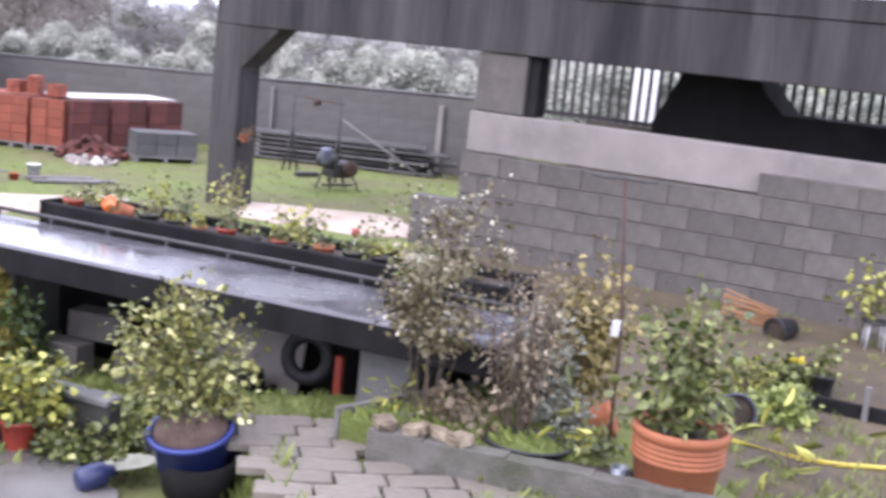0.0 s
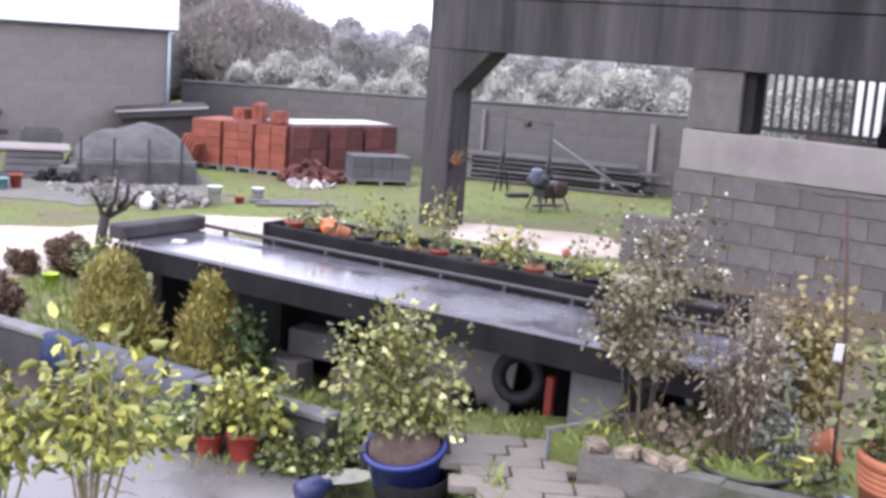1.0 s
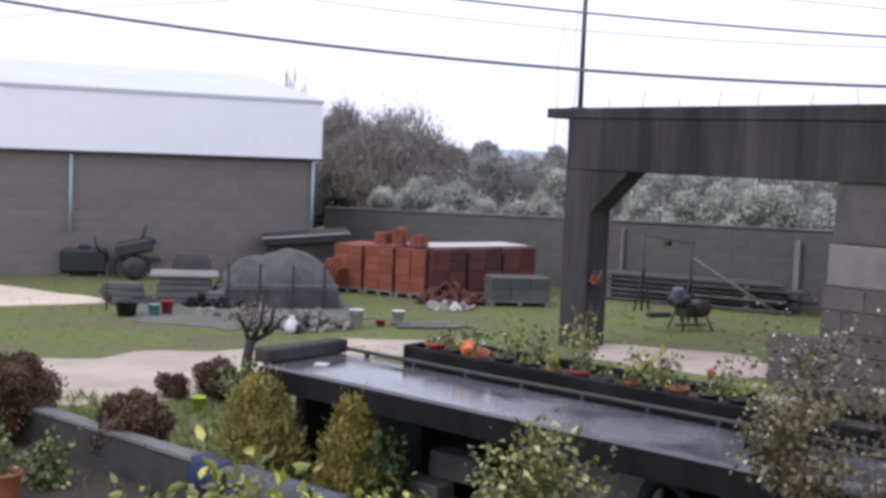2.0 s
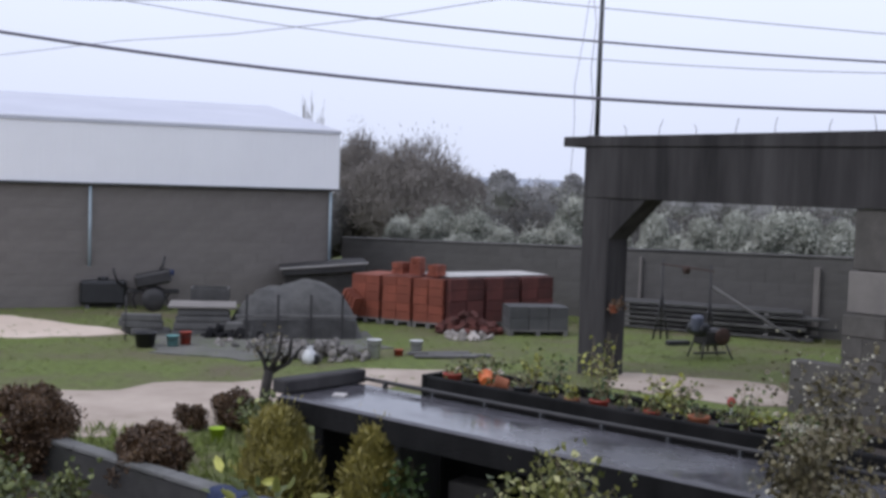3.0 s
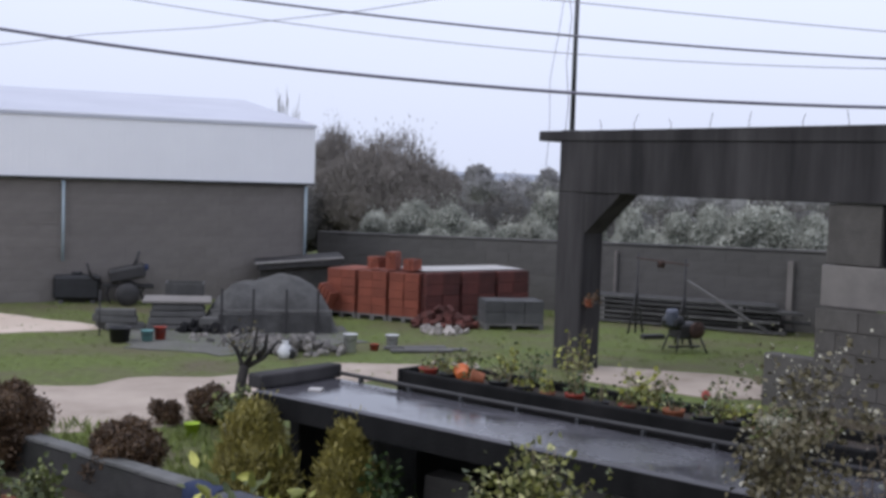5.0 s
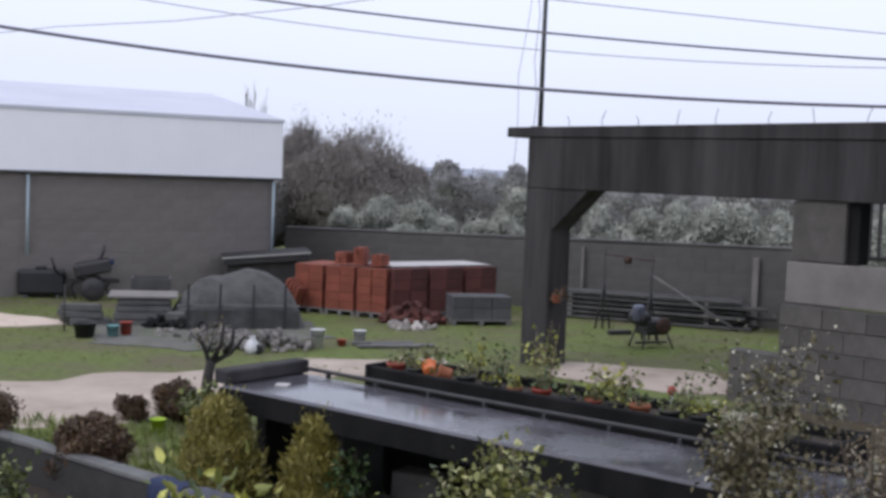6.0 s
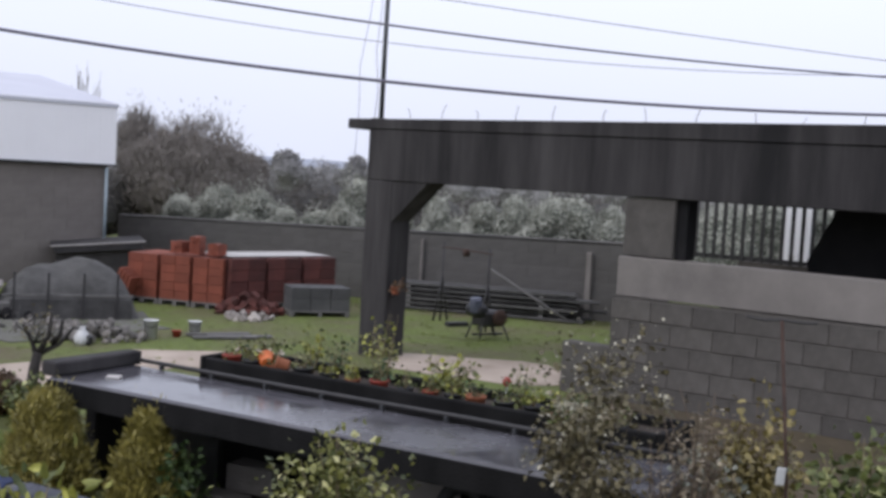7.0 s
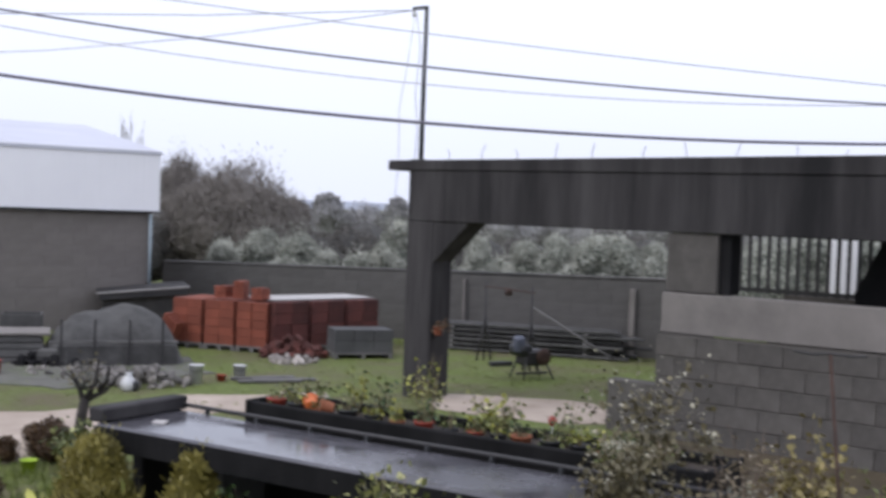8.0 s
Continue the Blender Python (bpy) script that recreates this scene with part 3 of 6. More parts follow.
def tree(name, x, y, h, r, n_leaf, leaf, lmat, seed, label, trunk=0.35, shape="egg", stems=26, group="", bare=0, low=0.2, ry=None, core=0.7):
    t = thing(name, pose(x, y, 0, 0, 0, seed * 37 % 360), label, "tree" if "tree" in name else "bush", group)
    rng = random.Random(seed)
    pts = [(0, 0, -0.05), (rng.uniform(-.1, .1), rng.uniform(-.1, .1), h * trunk * 0.6), (rng.uniform(-.2, .2), rng.uniform(-.2, .2), h * (trunk + 0.25))]
    tube("trunk", pts, h * 0.028, h * 0.012, M_BARK, t, 8)
    plant(t, h * trunk * 0.5, h, r, ry or r, stems, n_leaf, leaf, lmat, M_BARK, seed, stem_r=h * 0.008, shape=shape, from_z=h * trunk * 0.4, spread=0.4, fork=3, stem="branching", low=low, core=core if shape == "dome" else 0.0)
    if bare:
        v, f = [], []
        for i in range(bare):
            a = rng.uniform(0, 6.28)
            k = rng.uniform(0.1, 0.9) * r
            z = h * rng.uniform(0.72, 0.9)
            p0 = Vector((k * math.cos(a), k * math.sin(a), z))
            p1 = p0 + Vector((rng.uniform(-.1, .1) * r, rng.uniform(-.1, .1) * r, h * rng.uniform(0.16, 0.34)))
            tube_data([p0, p0.lerp(p1, .5) + Vector((rng.uniform(-.04, .04) * r, 0, 0)), p1], h * 0.003, h * 0.001, 4, v, f)
            for _ in range(3):
                q = p0.lerp(p1, rng.uniform(.4, .9))
                tube_data([q, q + Vector((rng.uniform(-.12, .12) * r, rng.uniform(-.12, .12) * r, h * rng.uniform(.05, .12)))], h * 0.002, h * 0.001, 3, v, f)
        tw = part("twig_mass", mesh_of("twig_mass", v, f, CORE["leaf_far_brown_haze"]), CORE["leaf_far_brown_haze"], t, "bare leafless twigs rising over the crown")
        tw["kind"] = "stuff"
    return t


def round_tree(name, x, y, h, r, lobes_n, per, leaf, lmat, seed, label, group="", low=0.1, bare=0, slim=0.3, up=0.25, fuzz=0.10):
    """A bush or tree of rounded lobes on a short forked trunk, with bare twigs over it where it has them."""
    t = thing(name, pose(x, y, 0), label, name, group)
    rng = random.Random(seed)
    tube("trunk", [(0, 0, -0.05), (0.03 * r, 0.02 * r, h * 0.25), (0, 0, h * 0.55)], 0.02 + h * 0.02, h * 0.012, M_BARK, t, 7)
    lobes = []
    for k in range(lobes_n):
        a = 6.283 * (k + rng.uniform(0, 0.6)) / lobes_n
        if k == 0:
            lobes.append((0, 0, h * 0.48, r * 0.78, h * 0.46))
            continue
        lr = rng.uniform(0.34, 0.5) * r
        e = rng.uniform(0.25, 1.0)
        q = (1 - 0.75 * e * e) * 0.72 * r
        hz = lr * rng.uniform(0.8, 1.05)
        lobes.append((q * math.cos(a), q * math.sin(a), max(h * (0.45 + 0.53 * e) - hz, hz * 0.7), lr, hz))
    puffs(t, lobes, per, leaf, lmat, seed, slim, up, fuzz, 0.78 if bare else 0.88)
    if bare:
        v, f = [], []
        for _ in range(bare):
            a, k = rng.uniform(0, 6.28), rng.uniform(0.0, 0.95)
            p0 = Vector((k * r * math.cos(a), k * r * math.sin(a), h * (0.90 - 0.35 * k * k)))
            tip = p0 + Vector((0.12 * r * math.cos(a) + rng.uniform(-.1, .1) * r, 0.12 * r * math.sin(a), h * rng.uniform(0.06, 0.20)))
            tube_data([p0, p0.lerp(tip, .5) + Vector((rng.uniform(-.03, .03) * r, 0, 0)), tip], h * 0.0022, h * 0.0007, 3, v, f)
            for _ in range(4):
                q = p0.lerp(tip, rng.uniform(.2, .9))
                tube_data([q, q + Vector((rng.uniform(-.11, .11) * r, rng.uniform(-.11, .11) * r, h * rng.uniform(.03, .08)))], h * 0.0013, h * 0.0006, 3, v, f)
        tw = part("twig_mass", mesh_of("twig_mass", v, f, CORE["leaf_far_brown_haze"]), CORE["leaf_far_brown_haze"], t, "bare leafless twigs rising over the crown")
        tw["kind"] = "stuff"
    return t


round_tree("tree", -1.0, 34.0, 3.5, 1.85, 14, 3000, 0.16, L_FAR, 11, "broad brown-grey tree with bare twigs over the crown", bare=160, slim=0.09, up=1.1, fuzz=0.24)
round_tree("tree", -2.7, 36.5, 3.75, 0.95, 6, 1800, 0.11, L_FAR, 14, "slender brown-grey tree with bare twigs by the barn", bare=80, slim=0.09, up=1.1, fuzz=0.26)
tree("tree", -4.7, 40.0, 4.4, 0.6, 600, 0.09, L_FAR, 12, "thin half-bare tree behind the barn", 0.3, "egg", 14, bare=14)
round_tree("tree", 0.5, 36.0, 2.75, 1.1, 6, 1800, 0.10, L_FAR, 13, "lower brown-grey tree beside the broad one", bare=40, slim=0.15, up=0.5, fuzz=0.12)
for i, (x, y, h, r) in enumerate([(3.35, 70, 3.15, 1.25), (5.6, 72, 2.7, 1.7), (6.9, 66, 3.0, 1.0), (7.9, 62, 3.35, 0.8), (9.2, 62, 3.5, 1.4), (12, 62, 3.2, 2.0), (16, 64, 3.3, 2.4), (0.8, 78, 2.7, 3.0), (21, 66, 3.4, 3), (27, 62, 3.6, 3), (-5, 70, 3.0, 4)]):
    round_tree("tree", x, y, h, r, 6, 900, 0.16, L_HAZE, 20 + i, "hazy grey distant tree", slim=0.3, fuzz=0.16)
# silvery bushes leaning over the perimeter wall, then those beyond the slatted screen
for i, (x, y, h, r) in enumerate([(-0.96, 25.76, 1.71, 0.42), (-0.21, 25.33, 1.98, 0.52), (0.51, 24.92, 2.11, 0.50), (1.11, 24.58, 1.60, 0.38), (1.77, 24.20, 1.66, 0.42), (2.49, 23.79, 2.35, 0.42), (3.3, 23.4, 1.7, 0.4), (4.09, 22.87, 2.00, 0.38), (4.51, 22.63, 1.80, 0.34), (4.89, 22.41, 1.96, 0.44),
                               (5.50, 22.04, 2.10, 0.52), (6.04, 21.76, 2.25, 0.60), (6.55, 21.48, 2.18, 0.52), (7.10, 21.17, 2.0, 0.50), (8.7, 18.7, 2.4, 1.0), (9.75, 17.6, 2.45, 1.0), (10.9, 16.5, 2.4, 1.05), (12.0, 15.4, 2.4, 1.1), (13.2, 14.3, 2.4, 1.1), (14.5, 13.4, 2.4, 1.1), (15.8, 12.6, 2.4, 1.1), (11.2, 19.5, 2.9, 1.4), (13.6, 17.4, 2.9, 1.4), (16.0, 15.6, 2.9, 1.4)]):
    round_tree("bush", x, y, h, r * 1.1, 10, 900, 0.06, L_SILVER, 40 + i, "rounded silvery green bush behind the wall", "bushes behind the wall", low=0.45, slim=0.2, up=0.8, fuzz=0.2)
for i in range(17):
    round_tree("bush", -5.0 + 1.55 * i, 34 + (i % 3) * 1.3 - 0.35 * i, 1.85 + 0.13 * ((i * 7) % 4), 1.35, 6, 900, 0.10, L_SCRUB, 140 + i, "dull brown scrub bush in the field beyond", "scrub beyond the wall", low=0.0, slim=0.2, up=0.5)
for i in range(11):
    a = math.radians(24 + 3.2 * i)
    round_tree("bush", 31 * math.sin(a), 31 * math.cos(a), 2.2 + 0.12 * (i * 5 % 4), 1.5, 7, 900, 0.08, L_SILVER, 170 + i, "pale silvery green bush at the field's far edge", "bushes at the field edge", low=0.1, slim=0.22, up=0.5)


# ---- barn ----
BARN_Y = 23.4
barn = thing("barn", pose(-2.28, BARN_Y, 0, 0, 0, 25), "long barn of grey blocks with white sheet metal cladding and roof", "barn")
bx = -16.0


def coursed(x0, x1, z0, z1, y, material, parent, long=0.5, high=0.2, slope=0.0):
    """Block courses in running bond, each block a piece of its own standing a little proud of the wall."""
    rng = random.Random(int(x1 * 10) + 7)
    bm = box(0, 1, -0.012, 0, 0, 1)
    me = bpy.data.meshes.new("block")
    bm.to_mesh(me)
    bm.free()
    me.materials.append(material)
    rows_ = int(round((z1 - z0) / high))
    step = (z1 - z0) / rows_
    for r in range(rows_):
        x = x0 - (long / 2 if r % 2 else 0)
        while x < x1:
            a, b_ = max(x, x0) + 0.002, min(x + long, x1) - 0.002
            if b_ - a > 0.03:
                k = 1 + slope * ((a + b_) / 2 - x0) / (x1 - x0)
                ob = part("block", me, material, parent)
                ob.matrix_basis = pose(a, y + rng.uniform(-0.002, 0.002), (z0 + r * step + 0.002) * k) @ Matrix.Diagonal((b_ - a, 1, (step - 0.004) * k, 1))
            x += long


part("wall", box(bx, 0, 0, 0.2, 0, 2.22, 0.01), M_BARN_WALL, barn, "unrendered grey block wall")
part("gable_wall", box(-0.2, 0, 0.203, 9.0, 0, 2.24, 0.01), M_BARN_WALL, barn)
coursed(-9.0, -0.002, 0.0, 2.2, -0.003, M_BARN_BLOCK, barn)
# sheets with standing ribs
def ribbed(x0, x1, z0, z1, y, step=0.28, depth=0.003):
    bm = bmesh.new()
    xs = []
    x = x0
    while x < x1 - 0.01:
        w = min(step, x1 - x)
        xs += [(x, 0.0), (x + w * 0.42, 0.0), (x + w * 0.46, -depth), (x + w * 0.54, -depth), (x + w * 0.58, 0.0)]
        x += step
    xs.append((x1, 0.0))
    a = [bm.verts.new((q, y + d, z0)) for q, d in xs]
    b = [bm.verts.new((q, y + d, z1)) for q, d in xs]
    c = [bm.verts.new((q, y + d + 0.03, z0)) for q, d in xs]
    e = [bm.verts.new((q, y + d + 0.03, z1)) for q, d in xs]
    for i in range(len(xs) - 1):
        bm.faces.new((a[i], a[i + 1], b[i + 1], b[i]))
        bm.faces.new((c[i + 1], c[i], e[i], e[i + 1]))
        bm.faces.new((a[i], c[i], c[i + 1], a[i + 1]))
        bm.faces.new((b[i], b[i + 1], e[i + 1], e[i]))
    return bm
part("cladding", ribbed(bx, 0.12, 2.25, 3.42, -0.08), M_SHEET, barn, "white profiled sheet metal cladding")
part("gable_cladding", box(0.03, 0.12, -0.05, 9.0, 2.25, 3.40, 0.01), M_SHEET, barn)
roof = bmesh.new()
rv = [(bx, -0.1, 3.40), (0.14, -0.1, 3.40), (0.14, 5.0, 4.12), (bx, 5.0, 4.12), (bx, 10.1, 3.40), (0.14, 10.1, 3.40)]
top = [roof.verts.new(q) for q in rv]
bot = [roof.verts.new((q[0], q[1], q[2] - 0.06)) for q in rv]
for a in ((0, 1, 2, 3), (3, 2, 5, 4)):
    roof.faces.new([top[i] for i in a])
    roof.faces.new([bot[i] for i in reversed(a)])
for a, b in ((0, 1), (1, 2), (2, 5), (5, 4), (4, 3), (3, 0)):
    roof.faces.new((top[a], bot[a], bot[b], top[b]))
roof.faces.new((bot[1], bot[5], bot[2]))
part("roof", roof, M_ROOF, barn, "pale sheet roof with a low pitch, dimmed in colour against the light")
part("drip_flashing", box(bx, 0.13, -0.14, -0.085, 2.225, 2.262, 0.004), M_STEEL, barn)
for px_ in (-4.62, -0.05):
    g = part("downpipe", lathe([(0.028, 0.75), (0.028, 2.2), (0.0, 2.2)], 10), M_PIPE, barn, "pale blue plastic downpipe", pose(px_, -0.085, 0))

# lean-to beside the barn corner
lean = thing("lean_to", pose(-1.9, 22.2, 0, 0, 0, 8), "low lean-to shed of dark blocks with a pale roof edge", "shed")
part("wall", box(-1.1, 0.2, 0, 1.2, 0, 0.78, 0.01), M_WALLDARK, lean, "dark block wall")
rb = box(-1.2, 0.45, -0.15, 1.3, 0.0, 0.024, 0.006, Matrix.Translation((0, 0, 0.86)) @ pose(0, 0, 0, 0, -5, 0))
part("fascia", box(-1.15, 0.4, -0.13, -0.10, -0.12, -0.004, 0.006, Matrix.Translation((0, 0, 0.86)) @ pose(0, 0, 0, 0, -5, 0)), M_IRON, lean)
part("roof", rb, M_CONC_DARK, lean, "thin dark roof sheet")
part("edge_trim", box(-1.2, 0.45, -0.175, -0.152, 0.0, 0.03, 0.003, Matrix.Translation((0, 0, 0.86)) @ pose(0, 0, 0, 0, -5, 0)), M_SLAT, lean, "pale strip along the roof edge")

# ---- perimeter wall ----
pw = thing("wall_perimeter", pose(-2.2, 25.2, 0, 0, 0, math.degrees(math.atan2(-4.4, 7.7))), "long grey block perimeter wall with pilasters", "wall", kind="structure")
wf = box(0, 11.3, 0, 0.2, 0, 1.20, 0.01)
for v in wf.verts:
    v.co.z *= 1 + 0.17 * v.co.x / 11.3
part("wall_face", wf, M_PERIM, pw)
coursed(0.0, 11.3, 0.0, 1.19, -0.003, M_PERIM, pw, slope=0.17)
wc = box(-0.02, 11.3, -0.035, 0.22, 1.204, 1.235, 0.008)
for v in wc.verts:
    v.co.z *= 1 + 0.17 * max(0, v.co.x) / 11.3
part("coping", wc, M_PERIM, pw)
for x_, w_ in ((6.7, 0.05), (9.85, 0.10)):
    part("pilaster", box(x_, x_ + w_, -0.11, -0.036, 0, 1.22, 0.008), M_RENDER, pw, "pale concrete post against the wall")


# ---- portal frame and block wall ----
PM = pose(4.43, 13.0, 0, 0, 0, -45)
portal = thing("concrete_portal", PM, "dark stained concrete carport frame with a column, haunch and deep beam", "carport")
part("column", box(-3.74, -3.31, 0, 0.44, -0.1, 2.33, 0.015, None, 0.004), M_CONC_DARK, portal, "square board-marked concrete column")
hb = bmesh.new()
tri = [(-3.312, 1.80), (-2.76, 2.333), (-3.312, 2.333)]
f0 = [hb.verts.new((x, 0.02, z)) for x, z in tri]
f1 = [hb.verts.new((x, 0.42, z)) for x, z in tri]
hb.faces.new(f0)
hb.faces.new(list(reversed(f1)))
for i in range(3):
    hb.faces.new((f0[i], f1[i], f1[(i + 1) % 3], f0[(i + 1) % 3]))
part("haunch", hb, M_CONC_DARK, portal)
part("beam", box(-3.74, 9.0, 0, 0.40, 2.335, 3.0, 0.012), M_CONC_DARK, portal, "deep concrete beam streaked with damp")
slab_bm = box(-4.1, 9.0, -0.012, 0.9, 3.003, 3.13, 0.012, None, 0.003)
for v in slab_bm.verts:
    if v.co.z > 3.06:
        v.co.z += 0.013 * (v.co.x + 4.1)
part("roof_slab", slab_bm, M_CONC_DARK, portal)
# dark block put in for the shade on the post's side
part("post_side_shade", box(0.643, 0.77, 0.10, 0.36, 1.66, 2.333, 0.006), M_DARKIN, portal, "dark block painted as the shaded side of the post")
part("roof_slab", box(0.2, 9.0, 0.903, 4.6, 3.003, 3.12, 0.01), M_CONC_DARK, portal)
part("post", box(0.03, 0.64, 0.03, 0.36, 1.665, 2.33, 0.01), M_BLOCK, portal, "grey rendered concrete post")
rng = random.Random(4)
xx = -3.3
while xx < 8.5:
    tube("rebar", [(xx, 0.3, 3.12), (xx + rng.uniform(-.02, .02), 0.3, 3.25), (xx + rng.uniform(-.05, .05), 0.3 + rng.uniform(-.03, .03), 3.12 + rng.uniform(0.16, 0.27))], 0.0045, 0.004, M_RUST, portal, 5)
    xx += rng.uniform(0.5, 0.72)

blockwall = thing("wall_block", PM, "unrendered grey concrete block wall with open joints", "wall", kind="structure")
part("mortar_core", box(0.02, 9.0, -0.088, 0.08, -0.05, 1.185), M_MORTAR, blockwall)
part("mortar_core", box(3.40, 9.0, -0.088, -0.01, 1.186, 1.42), M_MORTAR, blockwall)
part("stub_wall", box(-0.62, 0.0, -0.06, 0.14, -0.05, 0.60, 0.01), M_BLOCK, blockwall)
# added end wall, out of view, keeps side light out of the shed
part("mortar_core", box(8.8, 9.0, 0.09, 4.5, -0.05, 3.0), M_MORTAR, blockwall)
part("rendered_band", box(0.0, 9.0, 0.0, 0.25, 1.20, 1.655, 0.008), M_RENDER, blockwall, "smooth pale grey rendered band over the blocks")
part("back_wall", box(-0.2, 9.0, 4.3, 4.5, 0, 1.45), M_MORTAR, blockwall)

# slatted screen at the back of the shed
screen = thing("slatted_screen", PM, "screen of dark upright bars behind the shed opening", "screen")
k = -1.5
while k < 7.5:
    part("slat", box(k, k + 0.055, 4.34, 4.36, 1.45, 2.98), M_IRON, screen)
    k += 0.145
ps = thing("sheet_panel", PM, "tall white sheet metal panel standing behind the barred screen", "panel")
part("panel", box(-0.13, 0.29, 6.0, 6.03, -0.02, 2.5, 0.004), M_SHEET, ps)
part("post", box(0.06, 0.11, 6.032, 6.08, -0.02, 2.4, 0.004), M_WOODGREY, ps)
part("rail", box(-1.5, 7.5, 4.362, 4.39, 1.46, 1.52), M_IRON, screen)

# dark sheet partition in the shed
pb = bmesh.new()
prof = [(1.85, 0.3), (1.66, 1.7), (1.95, 2.28), (2.05, 2.40), (2.85, 2.40), (2.95, 2.2), (3.2, 1.95), (4.9, 1.95), (4.9, 0.3)]
a = [pb.verts.new((x, 1.6, z)) for x, z in prof]
b = [pb.verts.new((x, 2.6, z)) for x, z in prof]
pb.faces.new(a)
pb.faces.new(list(reversed(b)))
for i in range(len(prof)):
    j = (i + 1) % len(prof)
    pb.faces.new((a[i], b[i], b[j], a[j]))
st = thing("covered_load", PM, "large load under dark plastic sheeting inside the shed", "covered load")
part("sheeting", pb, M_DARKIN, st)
part("base", box(1.9, 4.85, 1.65, 2.55, 0, 0.3), M_WOODGREY, st)

# ---- bench ----
BM = pose(-1.19, 8.72, 0, 0, 0, math.degrees(math.atan2(-0.653, 0.758)))
bench = thing("concrete_bench", BM, "long wet dark concrete bench on slab legs", "bench")
part("top", box(-0.02, 4.55, 0, 0.80, 0.73, 0.88, 0.018, None, 0.003), M_BENCH, bench, "wet concrete slab with a sheen")
# added plate, its near-black colour is the shade on the slab's front
part("fascia", box(-0.021, 4.551, -0.012, -0.003, 0.70, 0.862, 0.003), M_BLACK_AND_SHADE, bench)
part("upstand", box(-0.10, 0.05, 0.0, 0.85, 0.883, 0.985, 0.012, None, 0.004), M_CONC_DARK, bench, "rough concrete upstand at the end")
# the first leg takes the shade colour, the others plain concrete
for s, w, d in ((0.0, 0.12, 0.34), (0.84, 0.10, 0.30), (3.62, 0.34, 0.22)):
    part("leg", box(s, s + w, d, 0.76, -0.05, 0.727, 0.012, None, 0.003), M_BLACK_AND_SHADE if s == 0.0 else M_CONC, bench)
# dark sheet standing in for the shade under the bench
part("under_bench_shade", box(0.95, 4.55, 0.765, 0.795, -0.05, 0.727, 0.01), M_BLACK_AND_SHADE, bench)
rail = tube("pipe_rail", [(0.08, 0.80, 0.925), (1.5, 0.80, 0.92), (3.0, 0.80, 0.925), (4.52, 0.80, 0.92)], 0.016, 0.016, M_IRON, bench, 8, "dark pipe along the back edge")
for k in range(9):
    part("bracket", box(0.3 + 0.5 * k, 0.325 + 0.5 * k, 0.775, 0.815, 0.88, 0.915, 0.003), M_STEEL, rail)

trough = thing("planter_trough", BM, "long dark trough full of soil standing behind the bench", "planter")
part("front", box(0.62, 4.2, 0.92, 0.98, 0.55, 1.0, 0.01), M_BLACK_AND_SHADE, trough)
part("back", box(0.62, 4.2, 1.42, 1.48, 0.55, 1.0, 0.01), M_BLACK_AND_SHADE, trough)
part("end", box(0.57, 0.618, 0.92, 1.48, 0.55, 1.01, 0.008), M_BLACK_AND_SHADE, trough)
part("end", box(4.202, 4.25, 0.92, 1.48, 0.55, 1.01, 0.008), M_BLACK_AND_SHADE, trough)
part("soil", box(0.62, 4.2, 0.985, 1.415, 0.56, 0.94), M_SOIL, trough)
part("footing", box(0.66, 4.15, 0.98, 1.42, -0.05, 0.548), M_BLACK_AND_SHADE, trough)

# damp soil along the garden wall's foot
sheet("wall_foot_soil", [(-5.1, 11.05), (-1.7, 8.12), (0.25, 6.42), (0.08, 6.40), (-0.9, 6.93), (-2.3, 7.43), (-6.2, 10.58)], 0.034, M_SOIL, "dark damp soil along the garden wall", "soil", 0.02, 12)

# ---- low garden wall ----
gw = thing("wall_low", BM, "low block garden wall with a pale cement coping", "wall", kind="structure")
# the shadow over this face is put into its dark colour
part("wall_face", box(-4.5, 2.62, -0.76, -0.65, -0.05, 0.30, 0.008), M_WALLDARK, gw)
for k in range(12):
    part("coping", box(-4.5 + k * 0.5935, -4.5 + (k + 1) * 0.5935 - 0.008, -0.775, -0.635, 0.302, 0.34, 0.008, None, 0.004), M_CONC, gw)

# ---- pole and overhead cables ----
pole = thing("utility_pole", PM @ pose(-3.63, 0.1, 3.13), "slim dark steel pole standing on the roof slab", "pole")
tube("shaft", [(0, 0, -0.02), (0, 0, 1.05), (0.01, 0, 2.04)], 0.034, 0.028, M_STEEL, pole, 10)
part("crossarm", box(-0.22, 0.03, -0.02, 0.02, 2.0, 2.045, 0.004), M_STEEL, pole)
part("insulator", lathe([(0.0, 1.9), (0.03, 1.92), (0.03, 1.98), (0.0, 2.0)], 10), M_WHITE, pole, "", pose(-0.2, 0, 0))
part("base_plate", box(-0.09, 0.09, -0.09, 0.09, 0.0, 0.02, 0.003), M_STEEL, pole)
tube("drop_wire", [(-0.18, 0.03, 1.95), (-0.10, 0.03, 1.5), (-0.16, 0.03, 0.9), (-0.10, 0.03, 0.4), (-0.13, 0.03, 0.02)], 0.005, 0.005, M_CABLE, pole, 5)
tube("drop_wire", [(-0.2, 0.02, 1.95), (-0.30, 0.02, 1.3), (-0.42, 0.02, 0.7), (-0.40, 0.02, 0.2), (-0.34, -0.06, -0.1), (-0.40, -0.06, -0.9), (-0.33, -0.06, -1.1)], 0.004, 0.004, M_CABLE, pole, 5)


